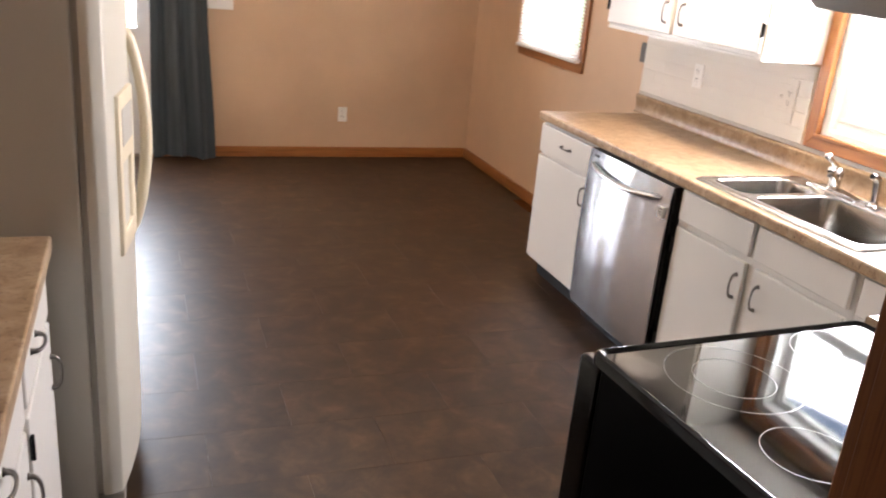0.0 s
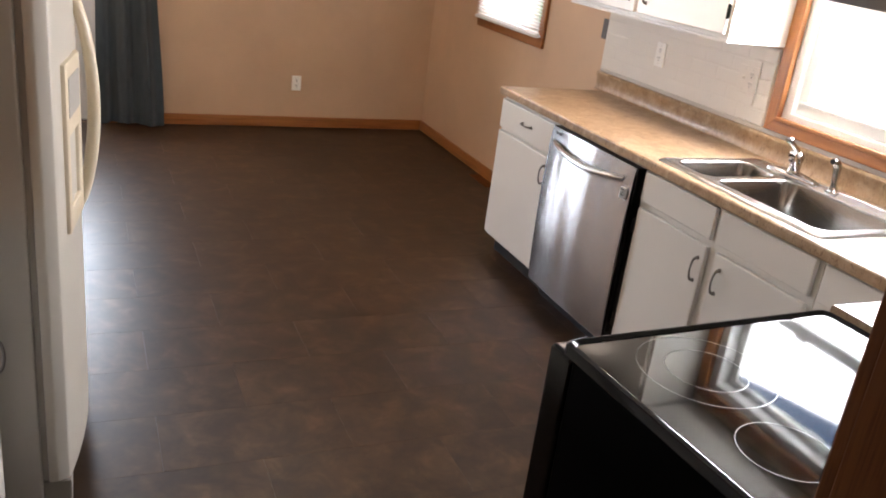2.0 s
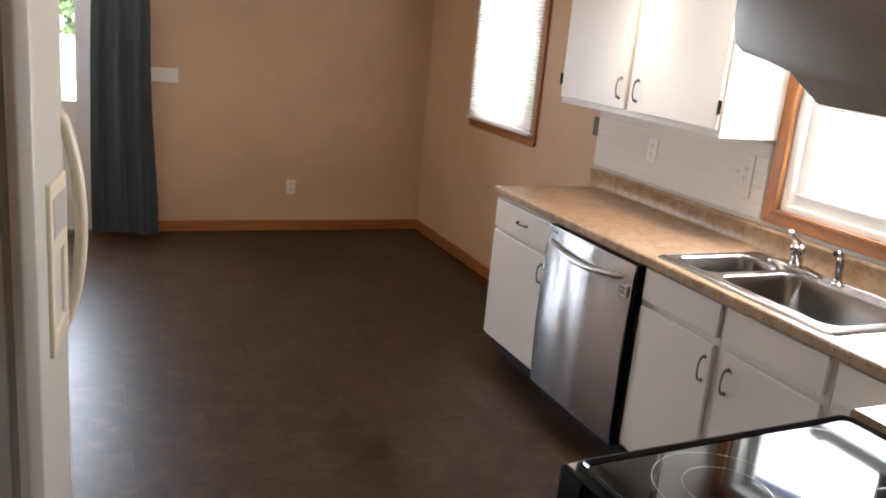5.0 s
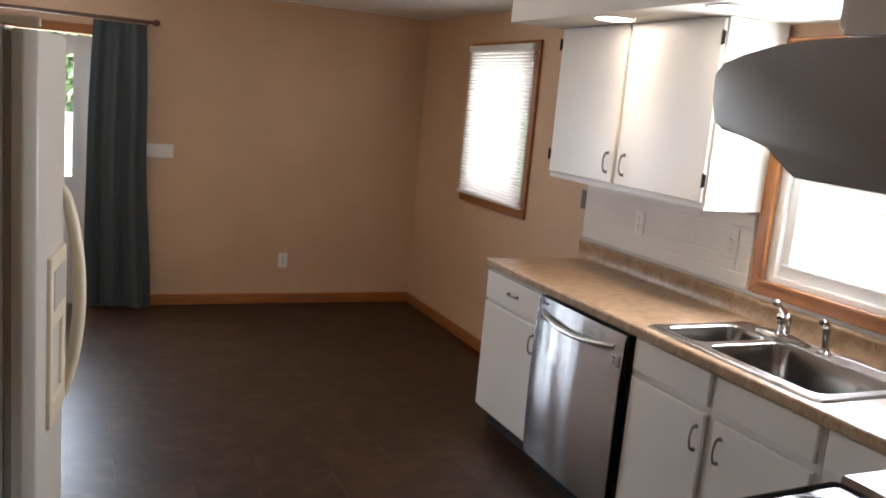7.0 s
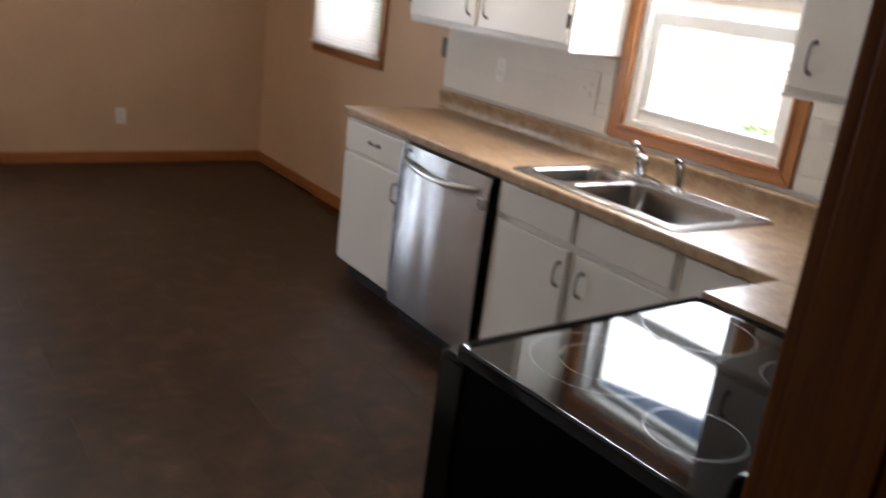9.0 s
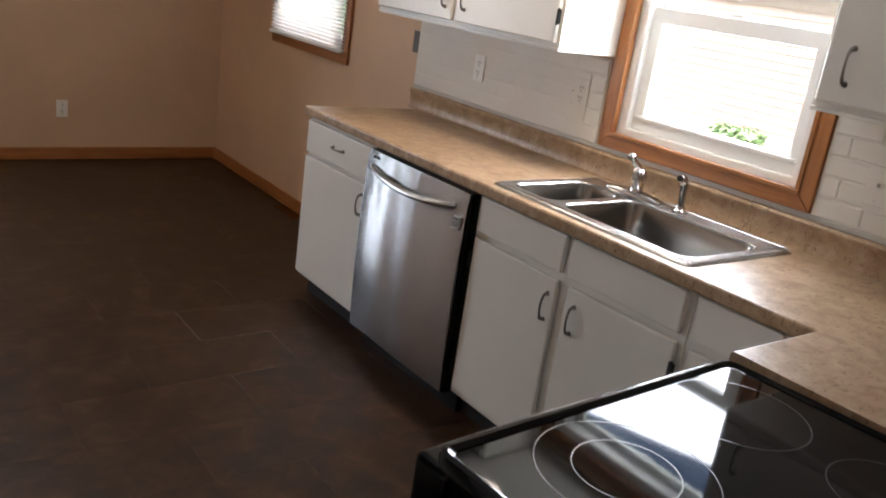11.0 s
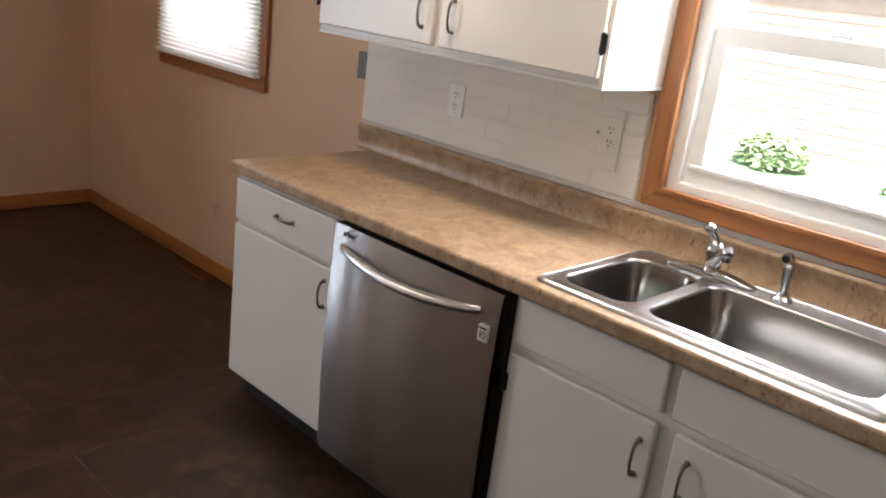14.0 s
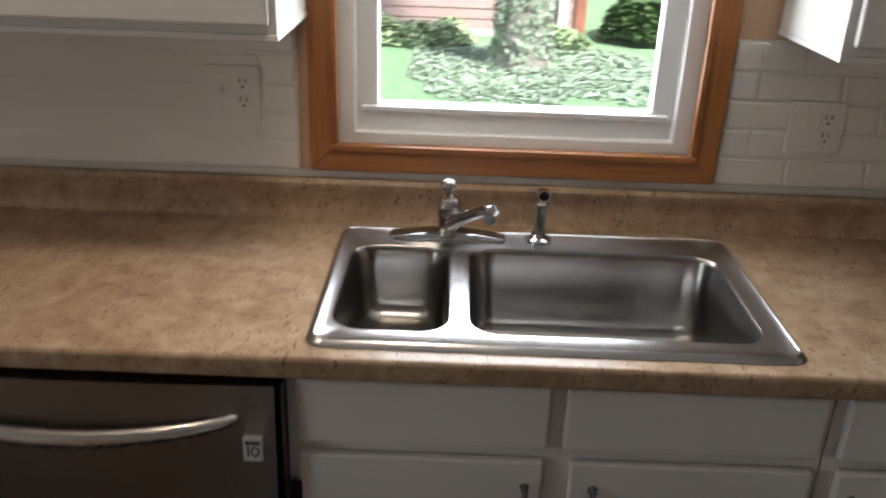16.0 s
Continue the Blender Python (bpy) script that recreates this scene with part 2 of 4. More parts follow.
def glow(name, color, strength):
    m = bpy.data.materials.new(name)
    m.use_nodes = True
    b = m.node_tree.nodes["Principled BSDF"]
    b.inputs["Base Color"].default_value = (0.9, 0.88, 0.82, 1)
    b.inputs["Emission Color"].default_value = (*color, 1)
    b.inputs["Emission Strength"].default_value = strength
    return m


def mottled(name, dark, mid, light, scale, rough=0.8, depth=0.01):
    m = material(name, mid, rough)
    at = coords(m)
    n = fractal(m, at, scale, 6, 0.65, 0.3)
    wire(m, ramp(m, n, "Fac", [(0.3, dark), (0.5, mid), (0.7, light)]), "Color", shader(m), "Base Color")
    bump(m, n, "Fac", 0.4, depth)
    return m


def leafy(name, dark, light):
    m = material(name, light, 0.55)
    g = node(m, "ShaderNodeNewGeometry")
    wire(m, ramp(m, g, "Random Per Island", [(0.0, dark), (1.0, light)]), "Color", shader(m), "Base Color")
    return m


LAMINATE = countertop_laminate()
TILE = floor_vinyl()
GROUT = mottled("dark_tile_joint", (0.018, 0.011, 0.007), (0.024, 0.015, 0.009), (0.032, 0.020, 0.013), 30, 0.7, 0.001)
CLOTH = fabric()
SHADE = blind_cloth()
GLASS = clear_glass()
LENS = glow("lit_lamp_lens", (1.0, 0.88, 0.72), 7)
DOME = glow("lit_dome_glass", (1.0, 0.88, 0.70), 4.5)
GRASS = mottled("lawn", (0.125, 0.235, 0.11), (0.165, 0.285, 0.14), (0.215, 0.335, 0.18), 6, 0.9, 0.03)
CONCRETE = mottled("pale_concrete", (0.42, 0.40, 0.37), (0.5, 0.48, 0.45), (0.58, 0.56, 0.52), 3, 0.85, 0.004)
SIDING = mottled("pinkish_beige_siding", (0.33, 0.225, 0.198), (0.36, 0.250, 0.220), (0.39, 0.280, 0.250), 2, 0.6, 0.002)
BARK = mottled("grey_bark", (0.14, 0.125, 0.10), (0.22, 0.20, 0.17), (0.30, 0.27, 0.23), 12, 0.9, 0.03)
ROOFING = mottled("grey_shingles", (0.08, 0.08, 0.08), (0.12, 0.12, 0.12), (0.17, 0.16, 0.16), 14, 0.9, 0.01)
REDBRICK = mottled("red_brick_pier", (0.20, 0.07, 0.045), (0.28, 0.10, 0.065), (0.33, 0.14, 0.09), 9, 0.85, 0.006)
IVY = leafy("ivy_leaves", (0.20, 0.28, 0.18), (0.34, 0.41, 0.31))
HOSTA = leafy("hosta_leaves", (0.25, 0.34, 0.18), (0.31, 0.40, 0.22))
HEDGE = leafy("hedge_leaves", (0.02, 0.06, 0.015), (0.08, 0.15, 0.04))
TREELEAF = leafy("tree_leaves", (0.10, 0.19, 0.07), (0.22, 0.32, 0.14))


# ---- building helpers ----
ORIGIN = {}


def thing(name, loc, label, category, group="", kind=""):
    ob = new(name)
    ob.location = loc
    ORIGIN[ob.name] = Vector(loc)
    return tagged(ob, label, category, group, kind)


def finish(bm, name, mat, smooth=False):
    bmesh.ops.recalc_face_normals(bm, faces=bm.faces[:])
    me = bpy.data.meshes.new(name)
    bm.to_mesh(me)
    bm.free()
    me.materials.append(mat)
    if smooth:
        me.set_sharp_from_angle(angle=radians(38))
        for p in me.polygons:
            p.use_smooth = True
    return me


def root(ob):
    while ob.parent:
        ob = ob.parent
    return ob


def part(name, bm, mat, parent, label="", smooth=False):
    bm.transform(Matrix.Translation(-ORIGIN.get(root(parent).name, Vector())))
    ob = new(name, finish(bm, name, mat, smooth))
    ob.parent = parent
    return tagged(ob, label) if label else ob


def single(name, bm, mat, label, category, group="", kind="", smooth=False):
    ob = new(name, finish(bm, name, mat, smooth))
    return tagged(ob, label, category, group, kind)


def box(x0, x1, y0, y1, z0, z1, bev=0.0, seg=2, bm=None):
    own = bm or bmesh.new()
    m = Matrix.LocRotScale(((x0 + x1) / 2, (y0 + y1) / 2, (z0 + z1) / 2), None, (abs(x1 - x0), abs(y1 - y0), abs(z1 - z0)))
    tmp = bmesh.new() if bm else own
    bmesh.ops.create_cube(tmp, size=1, matrix=m)
    if bev:
        bmesh.ops.bevel(tmp, geom=tmp.edges[:], offset=bev, segments=seg, profile=0.5, affect="EDGES")
    if bm:
        me = bpy.data.meshes.new("tmp")
        tmp.to_mesh(me)
        tmp.free()
        own.from_mesh(me)
        bpy.data.meshes.remove(me)
    return own


def cyl(center, radius, depth, axis="Z", seg=24, r2=None, bm=None):
    own = bm or bmesh.new()
    turn = {"Z": Matrix(), "X": Matrix.Rotation(radians(90), 4, "Y"), "Y": Matrix.Rotation(radians(-90), 4, "X")}[axis]
    bmesh.ops.create_cone(own, cap_ends=True, segments=seg, radius1=radius, radius2=radius if r2 is None else r2, depth=depth, matrix=Matrix.Translation(center) @ turn)
    return own


def ball(center, radius, scale=(1, 1, 1), seg=16, bm=None):
    own = bm or bmesh.new()
    bmesh.ops.create_uvsphere(own, u_segments=seg, v_segments=seg // 2, radius=radius, matrix=Matrix.LocRotScale(center, None, scale))
    return own


def tube(points, radii, seg=12, bm=None, flat=1.0):
    """A round bar along points; radii is one number or one for each point."""
    own = bm or bmesh.new()
    pts = [Vector(p) for p in points]
    if isinstance(radii, (int, float)):
        radii = [radii] * len(pts)
    rings, side = [], None
    for i, p in enumerate(pts):
        d = (pts[min(i + 1, len(pts) - 1)] - pts[max(i - 1, 0)]).normalized()
        if side is None:
            side = d.orthogonal().normalized()
        side = (side - d * side.dot(d)).normalized()
        up = d.cross(side)
        rings.append([own.verts.new(p + radii[i] * (math.cos(a) * side + flat * math.sin(a) * up)) for a in np.linspace(0, 2 * math.pi, seg, endpoint=False)])
    for a, b in zip(rings, rings[1:]):
        for k in range(seg):
            own.faces.new((a[k], a[(k + 1) % seg], b[(k + 1) % seg], b[k]))
    own.faces.new(rings[0][::-1])
    own.faces.new(rings[-1])
    return own


def rounded(x0, x1, y0, y1, r, n=6):
    """Corner points of a rounded rectangle, anticlockwise."""
    out = []
    for cx, cy, a0 in ((x1 - r, y1 - r, 0), (x0 + r, y1 - r, 90), (x0 + r, y0 + r, 180), (x1 - r, y0 + r, 270)):
        for k in range(n + 1):
            a = radians(a0 + 90 * k / n)
            out.append((cx + r * math.cos(a), cy + r * math.sin(a)))
    return out


def loft(loops, cap_first=False, cap_last=True, bm=None):
    own = bm or bmesh.new()
    rings = [[own.verts.new(p) for p in loop] for loop in loops]
    for a, b in zip(rings, rings[1:]):
        for k in range(len(a)):
            own.faces.new((a[k], a[(k + 1) % len(a)], b[(k + 1) % len(a)], b[k]))
    if cap_first:
        own.faces.new(rings[0][::-1])
    if cap_last:
        own.faces.new(rings[-1])
    return own


def prism(profile, axis, a, b, bev=0.0):
    """Extrudes a closed profile along an axis. Profile pairs are the other two coordinates in order."""
    bm = bmesh.new()

    def at(p, v):
        return {"x": (v, p[0], p[1]), "y": (p[0], v, p[1]), "z": (p[0], p[1], v)}[axis]

    lo, hi = [bm.verts.new(at(p, a)) for p in profile], [bm.verts.new(at(p, b)) for p in profile]
    n = len(profile)
    for k in range(n):
        bm.faces.new((lo[k], lo[(k + 1) % n], hi[(k + 1) % n], hi[k]))
    bm.faces.new(lo[::-1])
    bm.faces.new(hi)
    if bev:
        bmesh.ops.bevel(bm, geom=bm.edges[:], offset=bev, segments=2, profile=0.5, affect="EDGES")
    return bm


def holed_wall(axis, face, thick, u0, u1, z0, z1, holes):
    """A wall slab across one axis from face to face + thick, with openings (u0, u1, z0, z1) through it."""
    us = sorted({u0, u1, *(h[0] for h in holes), *(h[1] for h in holes)})
    zs = sorted({z0, z1, *(h[2] for h in holes), *(h[3] for h in holes)})
    bm = bmesh.new()
    lo, hi = sorted((face, face + thick))

    def solid(i, j):
        if not (0 <= i < len(us) - 1 and 0 <= j < len(zs) - 1):
            return False
        u, z = (us[i] + us[i + 1]) / 2, (zs[j] + zs[j + 1]) / 2
        return not any(h[0] < u < h[1] and h[2] < z < h[3] for h in holes)

    def vert(u, z, d):
        return (d, u, z) if axis == "x" else (u, d, z)

    def quad(*pts):
        bm.faces.new([bm.verts.new(p) for p in pts])

    for i in range(len(us) - 1):
        for j in range(len(zs) - 1):
            if not solid(i, j):
                continue
            a, b, c, d = us[i], us[i + 1], zs[j], zs[j + 1]
            for depth in (lo, hi):
                quad(vert(a, c, depth), vert(b, c, depth), vert(b, d, depth), vert(a, d, depth))
            if not solid(i - 1, j):
                quad(vert(a, c, lo), vert(a, d, lo), vert(a, d, hi), vert(a, c, hi))
            if not solid(i + 1, j):
                quad(vert(b, c, lo), vert(b, d, lo), vert(b, d, hi), vert(b, c, hi))
            if not solid(i, j - 1):
                quad(vert(a, c, lo), vert(b, c, lo), vert(b, c, hi), vert(a, c, hi))
            if not solid(i, j + 1):
                quad(vert(a, d, lo), vert(b, d, lo), vert(b, d, hi), vert(a, d, hi))
    bmesh.ops.remove_doubles(bm, verts=bm.verts[:], dist=1e-5)
    return bm


# ---- large structure ----
FAR, WEST, SOUTH, TOP = 5.595, -3.48, -2.9, 2.32
SINKWIN = (0.919, 1.716, 1.078, 2.02)
DINEWIN = (3.807, 4.635, 1.075, 2.05)
DOORHOLE = (-3.36, -2.46, 0.0, 1.93)

single("wall_east", holed_wall("x", 0, 0.18, SOUTH, FAR + 0.18, -0.5, TOP, [SINKWIN, DINEWIN]), TAN, "tan painted plaster wall with two window openings", "wall", kind="structure")
single("wall_north", holed_wall("y", FAR, 0.18, WEST - 0.12, 0, -0.5, TOP, [DOORHOLE]), TAN, "tan painted plaster wall beside the back door", "wall", kind="structure")
single("wall_west", box(WEST - 0.12, WEST, SOUTH, FAR, 0, TOP), TAN, "tan painted plaster wall behind the refrigerator", "wall", kind="structure")
single("wall_back", box(WEST - 0.12, 0, SOUTH - 0.12, SOUTH, 0, TOP), TAN, "plain tan painted wall behind the passage", "wall", kind="structure")
single("wall_range", box(-1.735, 0, -0.42, -0.30, 0, TOP), TAN, "tan painted partition wall behind the kitchen range", "wall", kind="structure")
single("ceiling", box(WEST - 0.12, 0.18, SOUTH - 0.12, FAR + 0.18, TOP, TOP + 0.15), CEIL, "white textured plaster ceiling", "ceiling", kind="structure")
single("soffit", box(-0.60, 0, -0.30, 3.05, 2.12, TOP, 0.004), CREAM, "cream painted soffit box above the wall cabinets", "soffit", kind="structure")

floor = single("floor", box(WEST - 0.12, 0.18, SOUTH - 0.12, FAR + 0.18, -0.12, -0.004), GROUT, "dark brown slate-look floor laid in staggered tiles", "floor", kind="structure")


def baseboard(x0, x1, y0, y1, mat, bevel=0.006):
    single("baseboard", box(x0, x1, y0, y1, 0, 0.085, bevel), mat, "honey oak baseboard along a tan wall", "baseboard", kind="structure")


baseboard(-2.30, -0.015, FAR - 0.014, FAR, OAK_X)
baseboard(-0.014, 0, 3.10, FAR, OAK_Y)
baseboard(WEST, WEST + 0.014, 2.16, FAR - 0.02, OAK_Y)

# doorway lining and casing at the end of the partition
jamb = thing("door_jamb", (-1.755, -0.38, 0), "dark stained wooden door lining and casing", "door frame", kind="structure")
part("lining", box(-1.784, -1.735, -0.425, -0.30, 0, TOP, 0.003), DARKOAK, jamb)
part("casing", box(-1.776, -1.695, -0.44, -0.4255, 0, TOP, 0.004), DARKOAK, jamb)
part("casing", box(-1.778, -1.695, -0.2995, -0.276, 0, TOP, 0.004), DARKOAK, jamb)


# ---- windows ----
def trim_ring(parent, x, y0, y1, z0, z1, w, depth, bottom=True):
    """Flat wooden casing around an opening in the east wall, with a raised inner bead."""
    g = 0.0004
    for prof, mat in (
        ([(y0 - w, z0 - w), (y1 + w, z0 - w), (y1 + g, z0 - g), (y0 - g, z0 - g)], OAK_Y),
        ([(y0 - w, z1 + w), (y1 + w, z1 + w), (y1 + g, z1 + g), (y0 - g, z1 + g)], OAK_Y),
        ([(y0 - w - g, z0 - w + 2 * g), (y0 - w - g, z1 + w - 2 * g), (y0 - g, z1), (y0 - g, z0)], OAK_Z),
        ([(y1 + w + g, z0 - w + 2 * g), (y1 + w + g, z1 + w - 2 * g), (y1 + g, z1), (y1 + g, z0)], OAK_Z),
    ):
        part("casing", prism(prof, "x", x - depth, x, 0.003), mat, parent)
    for a, b, c, d, mat in ((y0 - 0.016, y1 + 0.016, z0 - 0.016, z0, OAK_Y), (y0 - 0.016, y1 + 0.016, z1, z1 + 0.016, OAK_Y)):
        part("bead", box(x - depth - 0.006, x - depth + 0.002, a, b, c, d, 0.003), mat, parent)
    for a, b in ((y0 - 0.016, y0), (y1, y1 + 0.016)):
        part("bead", box(x - depth - 0.0055, x - depth + 0.002, a, b, z0 + 0.0005, z1 - 0.0005, 0.003), OAK_Z, parent)


def frame_part(name, x0, x1, y0, y1, z0, z1, w, wb, mat, parent):
    """A rectangular sash: two rails and two stiles in one mesh."""
    bm = holed_wall("x", x0, x1 - x0, y0, y1, z0, z1, [(y0 + w, y1 - w, z0 + wb, z1 - w)])
    bmesh.ops.recalc_face_normals(bm, faces=bm.faces[:])
    bmesh.ops.bevel(bm, geom=[e for e in bm.edges if len(e.link_faces) == 2 and e.calc_face_angle(0) > 1], offset=0.004, segments=2, profile=0.5, affect="EDGES")
    return part(name, bm, mat, parent)


def pane(x, y0, y1, z0, z1, parent):
    ob = part("pane", box(x - 0.002, x + 0.002, y0, y1, z0, z1), GLASS, parent, "clear glass pane")
    ob.visible_shadow = False
    return ob


y0, y1, z0, z1 = SINKWIN
w1 = thing("window_1", (0, 1.33, 1.03), "white vinyl double-hung window in a honey oak casing above the sink", "window", kind="structure")
trim_ring(w1, -0.001, y0 + 0.012, y1 - 0.012, z0 + 0.012, z1 - 0.012, 0.062, 0.022)
frame_part("window_frame", 0.004, 0.15, y0 + 0.002, y1 - 0.002, z0 + 0.002, z1 - 0.002, 0.046, 0.034, VINYL, w1)
lower = frame_part("lower_sash", 0.030, 0.066, y0 + 0.040, y1 - 0.040, z0 + 0.034, 1.56, 0.056, 0.060, VINYL, w1)
pane(0.048, y0 + 0.088, y1 - 0.088, z0 + 0.088, 1.515, lower)
part("lift_rail", box(0.020, 0.032, y0 + 0.06, y1 - 0.06, z0 + 0.076, z0 + 0.090, 0.003), VINYL, lower)
upper = frame_part("upper_sash", 0.072, 0.104, y0 + 0.040, y1 - 0.040, 1.52, z1 - 0.034, 0.046, 0.046, VINYL, w1)
pane(0.088, y0 + 0.08, y1 - 0.08, 1.56, z1 - 0.075, upper)
part("sash_lock", box(0.034, 0.062, 1.30, 1.36, 1.561, 1.575, 0.003), VINYL, lower)

y0, y1, z0, z1 = DINEWIN
w2 = thing("window_2", (0, 4.25, 0.99), "oak-cased window with a drawn white pleated shade", "window", kind="structure")
for nm, a, b, c, d, m in (("casing", y0 - 0.07, y1 + 0.07, z0 - 0.07, z0, OAK_Y), ("casing", y0 - 0.07, y1 + 0.07, z1, z1 + 0.07, OAK_Y), ("casing", y0 - 0.07, y0, z0, z1, OAK_Z), ("casing", y1, y1 + 0.07, z0, z1, OAK_Z)):
    part(nm, box(-0.022 if m is OAK_Y else -0.020, -0.001, a, b, c + 0.0005, d - 0.0005, 0.004), m, w2)
frame_part("window_frame", 0.06, 0.15, y0 + 0.002, y1 - 0.002, z0 + 0.002, z1 - 0.002, 0.05, 0.05, VINYL, w2)
pane(0.10, y0 + 0.05, y1 - 0.05, z0 + 0.05, z1 - 0.05, w2)


def pleated_shade():
    t = thing("window_shade", (-0.03, 4.25, 1.06), "white pleated fabric shade drawn down over a window", "window shade")
    a, b = y0 - 0.045, y1 + 0.03
    part("headrail", box(-0.062, -0.0235, a - 0.004, b + 0.004, 2.055, 2.095, 0.004), VINYL, t)
    bm = bmesh.new()
    n = 46
    rows = []
    for k in range(2 * n + 1):
        x = -0.030 if k % 2 else -0.056
        z = 2.055 - k * (2.055 - 1.085) / (2 * n)
        rows.append([bm.verts.new((x, a, z)), bm.verts.new((x, b, z)), bm.verts.new((x - 0.0015, b, z - 0.0006)), bm.verts.new((x - 0.0015, a, z - 0.0006))])
    for p, q in zip(rows, rows[1:]):
        for k in range(4):
            bm.faces.new((p[k], p[(k + 1) % 4], q[(k + 1) % 4], q[k]))
    part("pleats", bm, SHADE, t, "white translucent pleated cloth")
    part("bottom_rail", box(-0.064, -0.0235, a - 0.002, b + 0.002, 1.066, 1.085, 0.004), VINYL, t)


pleated_shade()


# ---- back door ----
def back_door():
    d = thing("door_1", (-2.91, FAR + 0.06, 0), "white half-glazed back door in an oak casing", "door", kind="structure")
    x0, x1 = DOORHOLE[0] + 0.03, DOORHOLE[1] - 0.03
    g = (x0 + 0.13, x1 - 0.13, 0.94, 1.79)
    part("slab", holed_wall("y", FAR + 0.05, 0.044, x0, x1, 0.012, 1.915, [g]), DOORWHITE, d)
    part("glazing_bead", holed_wall("y", FAR + 0.036, 0.0135, g[0] - 0.03, g[1] + 0.03, g[2] - 0.03, g[3] + 0.03, [g]), DOORWHITE, d)
    p = part("pane", box(g[0], g[1], FAR + 0.070, FAR + 0.075, g[2], g[3]), GLASS, d, "clear glass pane")
    p.visible_shadow = False
    for a, b in ((x0 + 0.13, -2.94), (-2.88, x1 - 0.13)):
        part("panel", box(a, b, FAR + 0.042, FAR + 0.051, 0.22, 0.80, 0.008), DOORWHITE, d)
    part("knob", tube([(x0 + 0.06, FAR + 0.05, 0.95), (x0 + 0.06, FAR + 0.02, 0.95), (x0 + 0.06, FAR + 0.005, 0.95), (x0 + 0.06, FAR - 0.005, 0.95)], [0.012, 0.012, 0.026, 0.014]), CHROME, d, "", True)
    for a, b in ((DOORHOLE[0] - 0.06, DOORHOLE[0] + 0.028), (DOORHOLE[1] - 0.028, DOORHOLE[1] + 0.06)):
        part("casing", box(a, b, FAR - 0.018, FAR - 0.001, 0, 1.93, 0.004), OAK_Z, d)
    part("casing", box(DOORHOLE[0] - 0.06, DOORHOLE[1] + 0.06, FAR - 0.019, FAR - 0.001, 1.9305, 1.995, 0.004), OAK_X, d)
    for a, b in ((DOORHOLE[0], x0 - 0.003), (x1 + 0.003, DOORHOLE[1])):
        part("jamb", box(a + 0.001, b, FAR, FAR + 0.16, 0, 1.929), VINYL, d)
    part("threshold", box(DOORHOLE[0] + 0.001, DOORHOLE[1] - 0.001, FAR + 0.01, FAR + 0.17, 0.0, 0.011), STEEL_Y, d)


back_door()


# ---- curtain and rod ----
def curtain():
    bm = bmesh.new()
    n, rows = 90, 24
    rng = random.Random(5)
    ph = [rng.uniform(0, 6.28) for _ in range(4)]

    def depth(u, v):
        fold = 0.024 * math.sin(u * 2 * math.pi * 2.7 + ph[0] + 0.5 * math.sin(v * 2 + ph[1]))
        fold += 0.007 * math.sin(u * 2 * math.pi * 6.1 + ph[2] + v)
        return fold * (0.55 + 0.55 * v)

    grid = []
    for side in (0, 0.003):
        sheet = []
        for j in range(rows + 1):
            v = j / rows
            z = 2.030 - v * (2.030 - 0.022) 
            row = []
            for i in range(n + 1):
                u = i / n
                xl = -2.50 - 0.06 * max(0, v - 0.55) - 0.03 * math.sin(3 * v)
                xr = -2.155 + 0.075 * v ** 1.3 + 0.006 * math.sin(9 * v)
                row.append(bm.verts.new((xl + (xr - xl) * u, 5.47 + depth(u, v) + side, z + (0.012 * math.sin(5 * u) if j == rows else 0))))
            sheet.append(row)
        grid.append(sheet)
    a, b = grid
    for s in (a, b):
        for j in range(rows):
            for i in range(n):
                bm.faces.new((s[j][i], s[j][i + 1], s[j + 1][i + 1], s[j + 1][i]))
    for j in range(rows):
        for i in (0, n):
            bm.faces.new((a[j][i], a[j + 1][i], b[j + 1][i], b[j][i]))
    for i in range(n):
        for j in (0, rows):
            bm.faces.new((a[j][i], a[j][i + 1], b[j][i + 1], b[j][i]))
    t = thing("curtain", (-2.3, 5.47, 0.02), "slate blue full-length curtain drawn aside and hanging in folds", "curtain")
    part("cloth", bm, CLOTH, t, "", True)
    for k in range(6):
        x = -2.49 + k * 0.065
        pts = [(x, 5.472 + 0.019 * math.cos(a), 2.042 + 0.024 * math.sin(a)) for a in np.linspace(0, 2 * math.pi, 17)]
        part("ring", tube(pts, 0.0025, 6), RODBROWN, t, "", True)


curtain()
rod = thing("curtain_rod", (-2.7, 5.472, 2.05), "dark brown curtain rod with a round finial on the wall", "curtain rod")
part("pole", tube([(-3.40, 5.472, 2.05), (-2.12, 5.472, 2.05)], 0.013, 14), RODBROWN, rod, "", True)
part("finial", tube([(-2.12, 5.472, 2.05), (-2.108, 5.472, 2.05), (-2.10, 5.472, 2.05), (-2.085, 5.472, 2.05), (-2.07, 5.472, 2.05)], [0.013, 0.019, 0.024, 0.024, 0.012], 14), RODBROWN, rod, "", True)
for x in (-3.36, -2.15):
    part("bracket", tube([(x, 5.472, 2.036), (x, 5.50, 2.03), (x, FAR - 0.0005, 2.03)], 0.008, 10), RODBROWN, rod, "", True)


